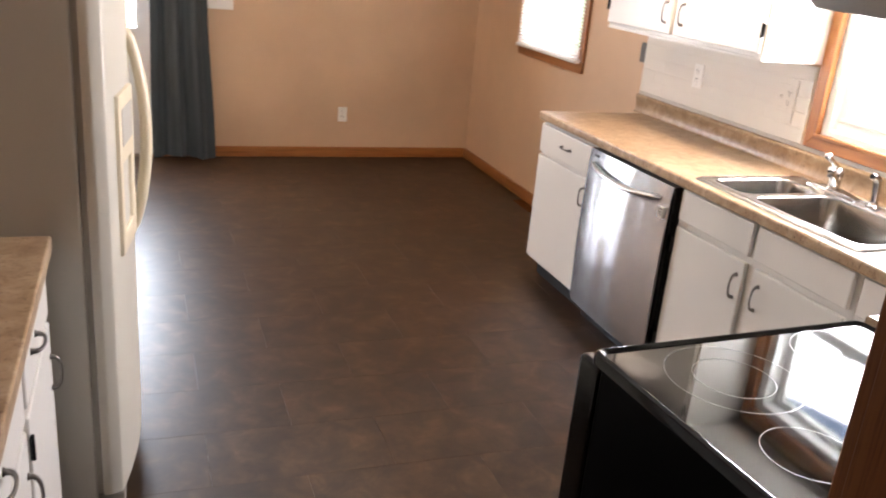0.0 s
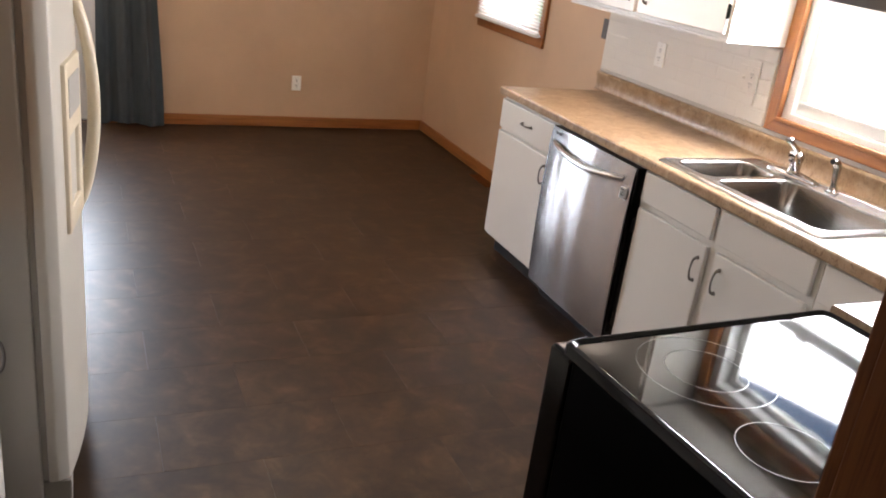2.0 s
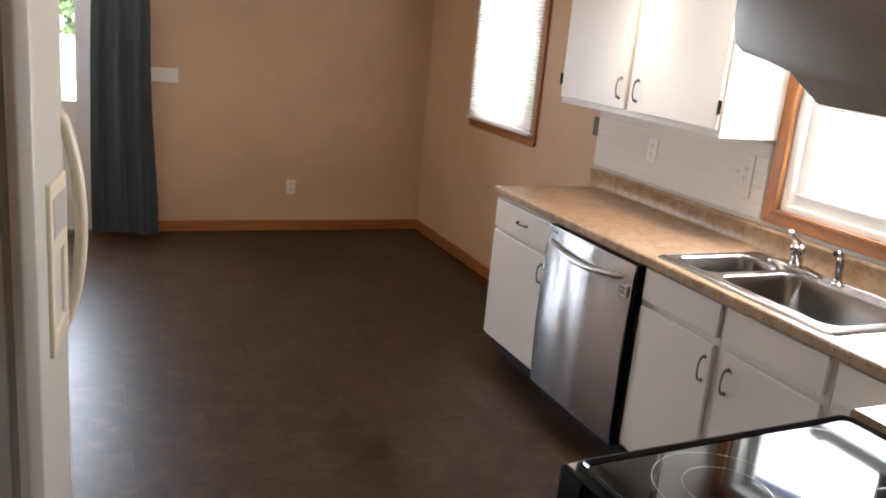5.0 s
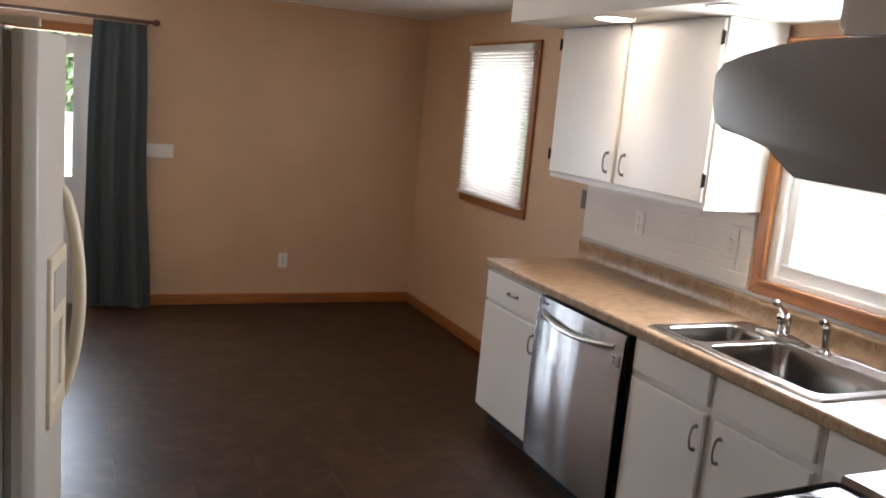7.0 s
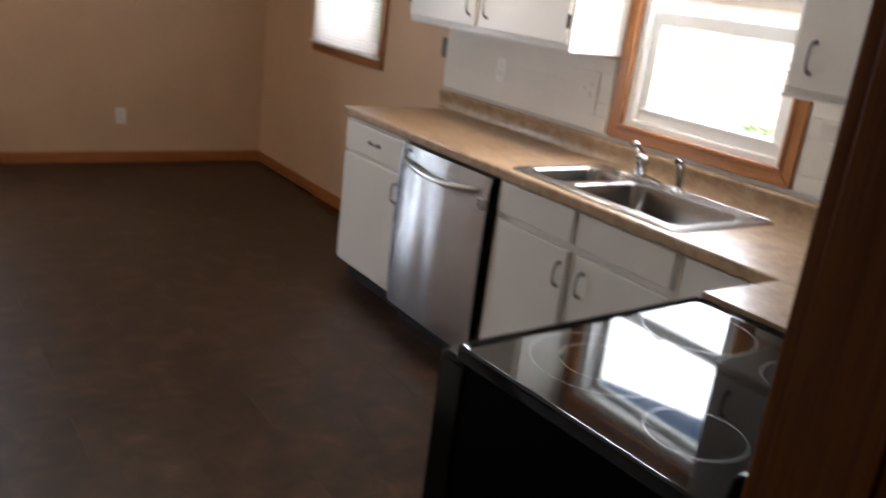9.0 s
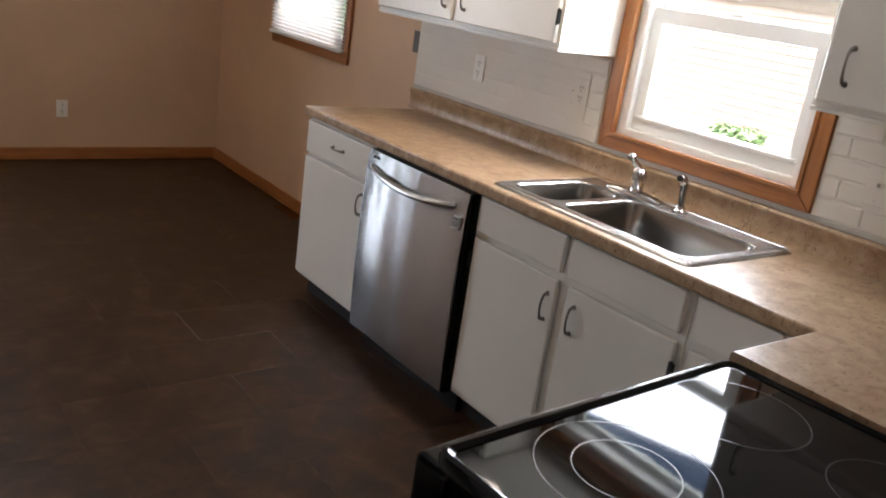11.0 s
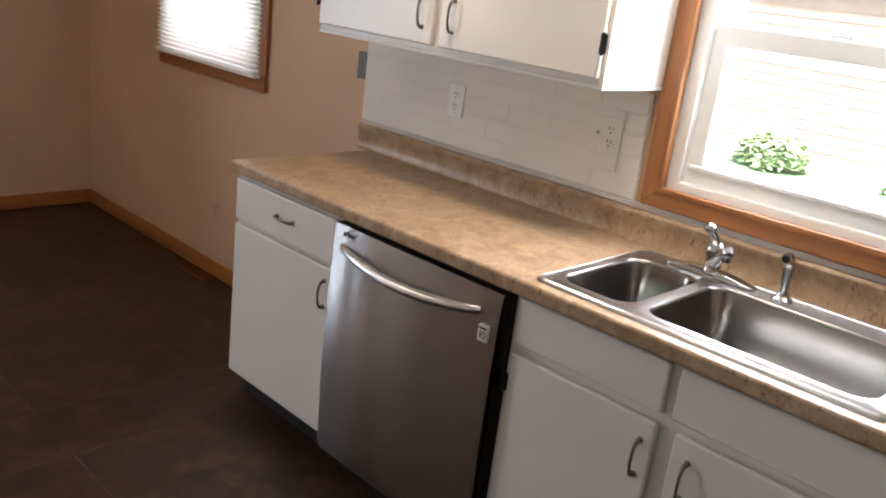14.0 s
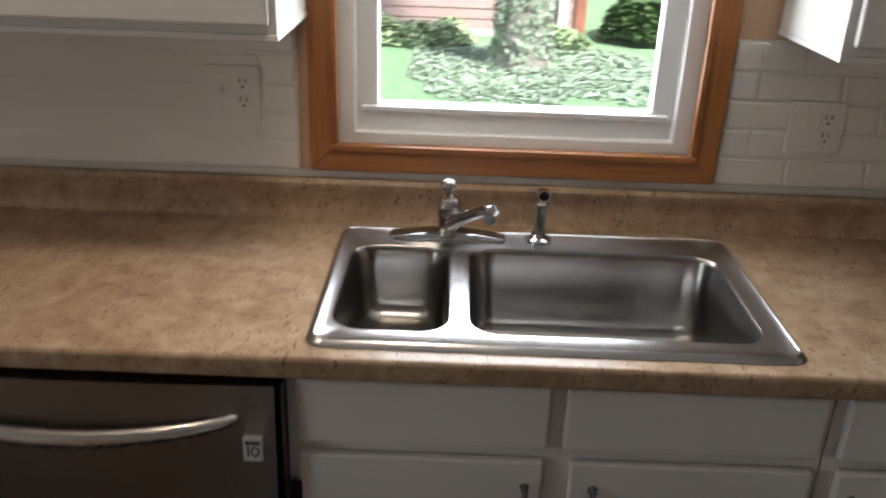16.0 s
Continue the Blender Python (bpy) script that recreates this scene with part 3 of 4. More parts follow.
# ---- cabinet parts ----
def pull(parent, at, along, out, length=0.088):
    """Arched cabinet pull with flared feet; along and out are unit vectors."""
    at, along, out = Vector(at), Vector(along), Vector(out)
    pts, rad = [], []
    for k in range(15):
        s = k / 14
        a = math.pi * s
        pts.append(at + along * (-math.cos(a)) * length / 2 + out * (0.003 + 0.022 * math.sin(a) ** 0.7))
        rad.append(0.0036 + 0.0022 * abs(math.cos(a)) ** 3)
    h = part("handle", tube(pts, rad, 10), PEWTER, parent, "aged pewter arched pull", True)
    for s in (-1, 1):
        c = at + along * s * length / 2
        part("foot", tube([c + out * 0.0002, c + out * 0.003, c + out * 0.006], [0.0085, 0.0075, 0.005], 12), PEWTER, h, "", True)


def hinge(parent, at, normal, up=0.05):
    """Exposed black butt hinge with a barrel."""
    x, y, z = at
    bm = bmesh.new()
    if abs(normal[0]):
        s = normal[0]
        box(x, x + s * 0.003, y - 0.011, y + 0.011, z - up / 2, z + up / 2, 0.001, bm=bm)
        cyl((x + s * 0.005, y, z), 0.0045, up + 0.008, bm=bm, seg=12)
    part("hinge", bm, HINGEBLACK, parent, "black iron hinge")


def slab_front(name, parent, y0, y1, z0, z1, x=-0.600, s=-1):
    """A lipped slab door or drawer front standing proud of the face frame (s: way it faces along x)."""
    a, b = sorted((x, x + s * 0.019))
    return part(name, box(a, b, y0, y1, z0, z1, 0.0055, 3), CABWHITE, parent)


def base_unit(y0, y1, label, fronts, hollow=False):
    t = thing("base_cabinet", (-0.30, (y0 + y1) / 2, 0), label, "cabinet", "base cabinets under the counter")
    if hollow:
        part("face_frame", box(-0.598, -0.580, y0, y1, 0.10, 0.868, 0.0015), CABWHITE, t)
        for a, b in ((y0, y0 + 0.018), (y1 - 0.018, y1)):
            part("side_panel", box(-0.5795, -0.03, a, b, 0.10, 0.868), CABWHITE, t)
        part("bottom_panel", box(-0.5795, -0.03, y0 + 0.0185, y1 - 0.0185, 0.10, 0.118), CABWHITE, t)
    else:
        part("body", box(-0.598, -0.03, y0, y1, 0.10, 0.868, 0.0015), CABWHITE, t)
    part("toe_kick", box(-0.535, -0.05, y0 + 0.001, y1 - 0.001, 0.0, 0.0995), TOEKICK, t, "black toe kick")
    for kind, a, b, c, d, hy, hz, hinges in fronts:
        f = slab_front(kind, t, a, b, c, d)
        if hy is not None:
            if kind == "drawer":
                pull(f, (-0.619, hy, hz), (0, 1, 0), (-1, 0, 0))
            else:
                pull(f, (-0.619, hy, hz), (0, 0, 1), (-1, 0, 0))
        for y, z in hinges:
            hinge(f, (-0.6185, y, z), (-1, 0, 0))
    return t


base_unit(2.418, 2.995, "white painted end base cabinet with one drawer and one door", [
    ("drawer", 2.432, 2.985, 0.705, 0.852, 2.69, 0.781, []),
    ("door", 2.432, 2.985, 0.118, 0.688, 2.462, 0.60, []),
])
base_unit(0.792, 1.720, "white painted sink base cabinet with two doors under false fronts", [
    ("false_front", 1.272, 1.700, 0.738, 0.862, None, 0, []),
    ("false_front", 0.808, 1.245, 0.738, 0.862, None, 0, []),
    ("door", 1.275, 1.700, 0.128, 0.712, 1.305, 0.615, [(1.706, 0.63), (1.706, 0.21)]),
    ("door", 0.808, 1.228, 0.128, 0.712, 1.186, 0.615, [(0.802, 0.63), (0.802, 0.21)]),
], True)
base_unit(0.455, 0.790, "white painted corner base cabinet with a drawer and a narrow door", [
    ("drawer", 0.520, 0.772, 0.738, 0.862, None, 0, []),
    ("door", 0.520, 0.764, 0.128, 0.712, 0.732, 0.615, []),
])
leg = thing("base_cabinet", (-0.5, 0.1, 0), "white painted blind corner cabinet beside the range", "cabinet", "base cabinets under the counter")
part("body", box(-0.950, -0.03, -0.297, 0.400, 0.10, 0.868, 0.0015), CABWHITE, leg)
part("toe_kick", box(-0.945, -0.05, -0.297, 0.335, 0, 0.0995), TOEKICK, leg, "black toe kick")
part("door", box(-0.93, -0.66, 0.4005, 0.418, 0.128, 0.85, 0.005), CABWHITE, leg)


# ---- countertop ----
SINK = (-0.598, -0.072, 0.842, 1.690)


def counter():
    t = thing("countertop", (-0.3, 1.5, 0.87), "tan mottled laminate countertop with a coved backsplash", "countertop")
    bm = bmesh.new()
    outer = [(-0.004, 3.0), (-0.635, 3.0), (-0.635, 0.443), (-0.955, 0.443), (-0.955, -0.296), (-0.004, -0.296)]
    hole = rounded(SINK[0] + 0.02, SINK[1] - 0.02, SINK[2] + 0.02, SINK[3] - 0.02, 0.05)
    edges = []
    for loop in (outer, hole):
        vs = [bm.verts.new((x, y, 0.912)) for x, y in loop]
        edges += [bm.edges.new((vs[k], vs[(k + 1) % len(vs)])) for k in range(len(vs))]
    bmesh.ops.triangle_fill(bm, use_beauty=True, use_dissolve=False, edges=edges)
    bmesh.ops.delete(bm, geom=[f for f in bm.faces if SINK[0] + 0.03 < f.calc_center_median().x < SINK[1] - 0.03 and SINK[2] + 0.03 < f.calc_center_median().y < SINK[3] - 0.03 and all(SINK[0] < v.co.x < SINK[1] and SINK[2] < v.co.y < SINK[3] for v in f.verts)], context="FACES")
    got = bmesh.ops.extrude_face_region(bm, geom=bm.faces[:])
    bmesh.ops.translate(bm, verts=[g for g in got["geom"] if isinstance(g, bmesh.types.BMVert)], vec=(0, 0, -0.042))
    bmesh.ops.recalc_face_normals(bm, faces=bm.faces[:])

    def front(e):
        a, b = e.verts
        if abs(a.co.z - b.co.z) > 1e-4 or len(e.link_faces) != 2 or e.calc_face_angle(0) < 1:
            return False
        on_x = abs(a.co.x + 0.635) < 1e-4 and abs(b.co.x + 0.635) < 1e-4
        on_end = abs(a.co.y - 3.0) < 1e-4 and abs(b.co.y - 3.0) < 1e-4
        on_y = abs(a.co.y - 0.443) < 1e-4 and abs(b.co.y - 0.443) < 1e-4
        return on_x or on_y or on_end

    bmesh.ops.bevel(bm, geom=[e for e in bm.edges if front(e)], offset=0.009, segments=4, profile=0.5, affect="EDGES")
    part("slab", bm, LAMINATE, t)
    prof = [(-0.0225, 0.9125), (-0.004, 0.9125), (-0.004, 1.006), (-0.012, 1.009), (-0.024, 1.007), (-0.030, 0.999), (-0.029, 0.986), (-0.0225, 0.976), (-0.0215, 0.945), (-0.0225, 0.924), (-0.027, 0.9155), (-0.034, 0.9125)]
    part("backsplash", prism(prof, "y", 0.0, 3.062, 0.0), LAMINATE, t, "", True)
    part("caulk_strip", box(-0.013, -0.0045, 0.0, 3.06, 1.0085, 1.026, 0.003), CAULK, t, "grey caulk line above the backsplash")


counter()


# ---- sink ----
def sink():
    t = thing("kitchen_sink", (-0.33, 1.27, 0.913), "stainless steel double-bowl drop-in sink", "sink")
    x0, x1, a, b = SINK
    small = (-0.540, -0.172, 1.447, 1.655)
    large = (-0.540, -0.168, 0.893, 1.412)
    bm = bmesh.new()
    rim0 = rounded(x0, x1, a, b, 0.035, 8)
    rim1 = rounded(x0 + 0.004, x1 - 0.004, a + 0.004, b - 0.004, 0.033, 8)
    rim2 = rounded(x0 + 0.012, x1 - 0.012, a + 0.012, b - 0.012, 0.028, 8)
    rim3 = rounded(x0 + 0.018, x1 - 0.018, a + 0.018, b - 0.018, 0.024, 8)
    loft([[(x, y, 0.9125) for x, y in rim0], [(x, y, 0.9175) for x, y in rim1], [(x, y, 0.9215) for x, y in rim2], [(x, y, 0.9172) for x, y in rim3]], False, False, bm)
    edges = []
    bmesh.ops.remove_doubles(bm, verts=bm.verts[:], dist=1e-6)
    edges += [e for e in bm.edges if e.is_boundary and all(abs(v.co.z - 0.9172) < 1e-6 for v in e.verts)]
    for q in (small, large):
        ring = [bm.verts.new((x, y, 0.9172)) for x, y in rounded(*q, 0.055, 8)]
        edges += [bm.edges.new((ring[k], ring[(k + 1) % len(ring)])) for k in range(len(ring))]
    bmesh.ops.triangle_fill(bm, use_beauty=True, use_dissolve=False, edges=edges)
    gone = [f for f in bm.faces for q in (small, large) if all(q[0] - 1e-4 < v.co.x < q[1] + 1e-4 and q[2] - 1e-4 < v.co.y < q[3] + 1e-4 for v in f.verts)]
    bmesh.ops.delete(bm, geom=gone, context="FACES")
    part("deck", bm, DECKLIT, t, "", True)
    # bowls take the darker tone, so their shade is in the colour
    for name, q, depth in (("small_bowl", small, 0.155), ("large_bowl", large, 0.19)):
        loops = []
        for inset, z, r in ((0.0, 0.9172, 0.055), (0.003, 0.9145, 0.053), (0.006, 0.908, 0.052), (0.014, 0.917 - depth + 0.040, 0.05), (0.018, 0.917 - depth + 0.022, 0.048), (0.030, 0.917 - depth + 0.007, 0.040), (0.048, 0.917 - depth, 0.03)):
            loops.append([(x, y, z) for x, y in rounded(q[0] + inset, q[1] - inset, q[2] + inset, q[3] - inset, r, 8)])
        bowl = part(name, loft(loops), BOWLSHADE, t, "", True)
        c = ((q[0] + q[1]) / 2 + (0.0 if name == "small_bowl" else 0.05), (q[2] + q[3]) / 2, 0.917 - depth)
        ring = [(c[0] + 0.045 * math.cos(s), c[1] + 0.045 * math.sin(s), c[2] + 0.002) for s in np.linspace(0, 2 * math.pi, 33)]
        drain = part("drain", tube(ring, 0.005, 8), CHROME, bowl, "chrome strainer ring", True)
        part("strainer", cyl((c[0], c[1], c[2] + 0.0025), 0.041, 0.003), PEWTER, drain)


sink()


# ---- faucet and sprayer ----
def faucet():
    z, fx, fy = 0.9176, -0.122, 1.455
    t = thing("faucet", (fx, fy, z), "chrome single-lever kitchen faucet on the sink deck", "faucet")
    loops = []
    for w, d, h in ((1.0, 1.0, 0.0), (1.0, 1.0, 0.005), (0.985, 0.90, 0.009), (0.60, 0.80, 0.016), (0.26, 0.70, 0.020)):
        ring = rounded(-0.028 * d, 0.028 * d, -0.125 * w, 0.125 * w, 0.012 * d, 5)
        loops.append([(fx + a * (1 - 0.25 * abs(b) / 0.125), fy + b, z + h) for a, b in ring])
    part("deck_plate", loft(loops, True, True), CHROME, t, "", True)
    part("body", tube([(fx, fy, z + 0.012), (fx, fy, z + 0.020), (fx, fy, z + 0.050), (fx, fy, z + 0.056), (fx, fy, z + 0.060), (fx, fy, z + 0.078), (fx, fy, z + 0.090), (fx, fy, z + 0.098), (fx, fy, z + 0.101)], [0.027, 0.0235, 0.0225, 0.0225, 0.0255, 0.0265, 0.0225, 0.013, 0.004], 24), CHROME, t, "", True)
    spout = part("spout", tube([(fx - 0.006, fy - 0.004, z + 0.034), (fx - 0.030, fy - 0.022, z + 0.056), (fx - 0.062, fy - 0.046, z + 0.080), (fx - 0.092, fy - 0.068, z + 0.101), (fx - 0.106, fy - 0.078, z + 0.109), (fx - 0.118, fy - 0.086, z + 0.110), (fx - 0.123, fy - 0.090, z + 0.105)], [0.0185, 0.0155, 0.0130, 0.0125, 0.0145, 0.0160, 0.012], 16), CHROME, t, "", True)
    part("aerator", tube([(fx - 0.112, fy - 0.082, z + 0.106), (fx - 0.113, fy - 0.083, z + 0.094), (fx - 0.113, fy - 0.083, z + 0.083)], [0.0125, 0.0125, 0.011], 16), CHROME, spout, "", True)
    lever = part("lever", tube([(fx, fy, z + 0.082), (fx - 0.014, fy + 0.001, z + 0.104), (fx - 0.034, fy + 0.002, z + 0.122), (fx - 0.050, fy + 0.003, z + 0.134)], [0.017, 0.0125, 0.0100, 0.0105], 14), CHROME, t, "", True)
    part("knob", ball((fx - 0.056, fy + 0.003, z + 0.141), 0.0155, (1, 1.1, 0.85)), CHROME, lever, "", True)


faucet()
spray = thing("side_sprayer", (-0.118, 1.258, 0.9176), "chrome side sprayer standing in its sink-deck holder", "sprayer")
z = 0.9176
part("holder", tube([(-0.118, 1.258, z), (-0.118, 1.258, z + 0.007), (-0.118, 1.258, z + 0.011), (-0.118, 1.258, z + 0.020)], [0.027, 0.026, 0.018, 0.016], 20), CHROME, spray, "", True)
part("wand", tube([(-0.118, 1.258, z + 0.018), (-0.120, 1.258, z + 0.05), (-0.125, 1.258, z + 0.090), (-0.130, 1.258, z + 0.104), (-0.142, 1.258, z + 0.115), (-0.156, 1.258, z + 0.117)], [0.0115, 0.0125, 0.0145, 0.016, 0.016, 0.0135], 16), CHROME, spray, "", True)
part("nozzle", cyl((-0.1575, 1.258, z + 0.117), 0.010, 0.004, "X"), BLACKPLASTIC, spray, "black spray face")


# ---- dishwasher ----
def dishwasher():
    t = thing("dishwasher", (-0.35, 2.07, 0), "stainless steel built-in dishwasher with a bowed bar handle", "dishwasher")
    y0, y1 = 1.731, 2.402
    part("tub", box(-0.600, -0.05, 1.722, 2.414, 0.10, 0.866), BLACKPLASTIC, t, "black tub and side gap")
    part("kick_panel", box(-0.560, -0.06, 1.722, 2.414, 0.0, 0.099), BLACKPLASTIC, t, "black kick panel")
    # door skin, slightly crowned across its height
    prof = [(-0.601, 0.092)]
    for k in range(17):
        s = k / 16
        prof.append((-0.640 - 0.010 * math.sin(math.pi * min(1, s * 1.02)) - (0.004 if 0.02 < s < 0.98 else 0), 0.092 + s * 0.768))
    prof.append((-0.601, 0.860))
    loops = []
    for k in range(17):
        y = y0 + (y1 - y0) * k / 16
        bow = 0.006 * (1 - (2 * (y - y0) / (y1 - y0) - 1) ** 2)
        loops.append([(px - (bow if 0 < n < len(prof) - 1 else 0), y, pz) for n, (px, pz) in enumerate(prof)])
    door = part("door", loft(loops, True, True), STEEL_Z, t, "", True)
    part("door_edge", box(-0.640, -0.602, y0 - 0.010, y0 - 0.0005, 0.095, 0.858, 0.002), BLACKENAMEL, door)
    pts, rad = [], []
    for k in range(25):
        s = k / 24
        y = 2.360 - s * 0.565
        bow = math.sin(math.pi * s)
        pts.append((-0.646 - 0.040 * bow ** 0.55, y, 0.800 - 0.026 * bow))
        rad.append(0.009 + 0.007 * bow ** 0.5)
    part("handle", tube(pts, rad, 14, flat=0.75), STEEL_Y, door, "bowed steel bar handle", True)
    # maker's mark drawn as plain shapes, and an energy sticker
    part("badge", cyl((-0.6502, 2.345, 0.838), 0.007, 0.003, "X", 20), INK, door)
    part("badge", box(-0.6505, -0.648, 2.305, 2.330, 0.833, 0.843), INK, door)
    st = part("sticker", box(-0.6590, -0.6480, 1.752, 1.784, 0.724, 0.768), LABELWHITE, door, "small white sticker with a dark bar and ring")
    part("bar", box(-0.6600, -0.6591, 1.774, 1.777, 0.733, 0.753), INK, st)
    ring = [(-0.6597, 1.764 + 0.006 * math.cos(a), 0.743 + 0.009 * math.sin(a)) for a in np.linspace(0, 2 * math.pi, 21)]
    part("ring", tube(ring, 0.0014, 6), INK, st)
    part("strip", box(-0.6600, -0.6591, 1.756, 1.780, 0.757, 0.763), INK, st)


dishwasher()


# ---- wall cabinets ----
def wall_cabinet(y0, y1, label, doors):
    t = thing("wall_cabinet", (-0.17, (y0 + y1) / 2, 1.37), label, "cabinet", "wall cabinets")
    part("body", box(-0.318, -0.0155, y0, y1, 1.372, 2.118, 0.0015), CABWHITE, t)
    part("bottom_lip", box(-0.322, -0.0155, y0 - 0.002, y1 + 0.002, 1.360, 1.3718, 0.002), CABWHITE, t)
    for a, b, hy, hinge_y in doors:
        f = slab_front("door", t, a, b, 1.388, 2.112, -0.3185)
        pull(f, (-0.3375, hy, 1.484), (0, 0, 1), (-1, 0, 0), 0.09)
        for z in (2.035, 1.478):
            hinge(f, (-0.337, hinge_y, z), (-1, 0, 0))
    return t


wall_cabinet(1.766, 2.968, "white painted two-door wall cabinet under the soffit", [(2.396, 2.958, 2.442, 2.964), (1.778, 2.370, 2.312, 1.772)])
wall_cabinet(0.10, 0.785, "white painted wall cabinet beside the sink window", [(0.24, 0.770, 0.70, 0.234)])


# ---- range ----
def kitchen_range():
    t = thing("kitchen_range", (-1.362, 0.08, 0), "black freestanding electric range with a glass cooktop", "stove")
    x0, x1, yb, yf = -1.748, -0.988, -0.245, 0.398
    part("body", box(x0 + 0.004, x1 - 0.004, yb, yf - 0.045, 0.09, 0.893, 0.003), BLACKSIDE, t)
    part("plinth", box(x0 + 0.03, x1 - 0.03, yb + 0.02, yf - 0.09, 0.0, 0.0895), BLACKPLASTIC, t)
    door = part("oven_door", box(x0 + 0.001, x1 - 0.001, yf - 0.044, yf + 0.038, 0.27, 0.8925, 0.012, 4), BLACKENAMEL, t)
    part("window", box(x0 + 0.12, x1 - 0.12, yf + 0.0375, yf + 0.0405, 0.38, 0.68), COOKGLASS, door, "dark glass oven window")
    hx0, hx1, hy, hz = x0 + 0.065, x1 - 0.030, yf + 0.090, 0.822
    pts = [(hx0, yf + 0.034, hz - 0.012), (hx0, yf + 0.060, hz - 0.008), (hx0 + 0.014, yf + 0.082, hz - 0.002), (hx0 + 0.04, hy, hz)]
    pts += [(hx0 + 0.04 + k * (hx1 - hx0 - 0.08) / 8, hy + 0.004 * math.sin(math.pi * k / 8), hz) for k in range(1, 8)]
    pts += [(hx1 - 0.04, hy, hz), (hx1 - 0.014, yf + 0.082, hz - 0.002), (hx1, yf + 0.060, hz - 0.008), (hx1, yf + 0.034, hz - 0.012)]
    part("handle", tube(pts, 0.017, 14), STEEL_Y, door, "brushed steel bar handle", True)
    part("drawer", box(x0 + 0.002, x1 - 0.002, yf - 0.044, yf + 0.034, 0.095, 0.262, 0.010, 3), BLACKENAMEL, t)
    # raised enamel rim round the glass
    bm = bmesh.new()
    o, i2 = rounded(x0, x1, yb, yf, 0.028, 6), rounded(x0 + 0.020, x1 - 0.020, yb + 0.02, yf - 0.020, 0.016, 6)
    o2, mid = rounded(x0 + 0.003, x1 - 0.003, yb + 0.003, yf - 0.003, 0.027, 6), rounded(x0 + 0.010, x1 - 0.010, yb + 0.01, yf - 0.010, 0.022, 6)
    loft([[(x, y, 0.8935) for x, y in i2], [(x, y, 0.8935) for x, y in o], [(x, y, 0.908) for x, y in o], [(x, y, 0.916) for x, y in o2], [(x, y, 0.9185) for x, y in mid], [(x, y, 0.913) for x, y in i2], [(x, y, 0.8935) for x, y in i2]], False, False, bm)
    part("rim", bm, BLACKENAMEL, t, "", True)
    top = part("cooktop", box(x0 + 0.0195, x1 - 0.0195, yb + 0.0195, yf - 0.0195, 0.900, 0.9115), COOKGLASS, t, "polished black ceramic glass with printed rings")
    for cx, cy, rads in ((-1.515, 0.227, (0.138, 0.082)), (-1.175, 0.254, (0.122,)), (-1.57, -0.035, (0.085,)), (-1.175, -0.02, (0.10,))):
        for r in rads:
            ring = bmesh.new()
            pts = [(math.cos(a), math.sin(a)) for a in np.linspace(0, 2 * math.pi, 48, endpoint=False)]
            loops = [[(cx + (r + d) * c, cy + (r + d) * s, 0.9115 + h) for c, s in pts] for d, h in ((-0.0009, 0.0001), (-0.0009, 0.0004), (0.0009, 0.0004), (0.0009, 0.0001))]
            part("burner_ring", loft(loops, False, False, ring), RINGMARK, top)
    part("backguard", prism([(yb, 0.9187), (yb + 0.045, 0.9187), (yb + 0.036, 0.98), (yb + 0.028, 0.99), (yb, 0.99)], "x", x0 + 0.004, x1 - 0.004, 0.006), BLACKSIDE, t)
    t.rotation_euler = (0, 0, radians(3))



kitchen_range()


# ---- range hood and the cabinet above it ----
def range_hood():
    t = thing("range_hood", (-1.36, -0.10, 1.63), "grey steel under-cabinet range hood with a rounded visor", "range hood")
    prof = [(-0.2995, 1.629), (-0.005, 1.635), (0.050, 1.676), (0.148, 1.691), (0.166, 1.701), (0.178, 1.737), (0.179, 1.774), (0.161, 1.792), (0.126, 1.801), (0.053, 1.815), (-0.026, 1.821), (-0.2995, 1.823)]
    part("shell", prism(prof, "x", -1.735, -0.985, 0.004), HOODGREY, t, "", True)
    c = thing("wall_cabinet", (-1.36, -0.18, 1.82), "taupe-shadowed white cabinet above the range hood", "cabinet", "wall cabinets")
    part("body", box(-1.735, -0.985, -0.2995, -0.050, 1.8235, 2.118, 0.002), CABWHITE, c)
    for a, b in ((-1.727, -1.364), (-1.356, -0.993)):
        part("door", box(a, b, -0.0495, -0.032, 1.834, 2.110, 0.005), CABWHITE, c)


range_hood()
filler = thing("wall_cabinet", (-0.5, -0.13, 1.37), "white painted corner wall cabinet beside the hood", "cabinet", "wall cabinets")
part("body", box(-0.980, -0.0155, -0.2995, 0.035, 1.372, 2.118, 0.002), CABWHITE, filler)
part("door", box(-0.97, -0.36, 0.0355, 0.054, 1.388, 2.11, 0.005), CABWHITE, filler)


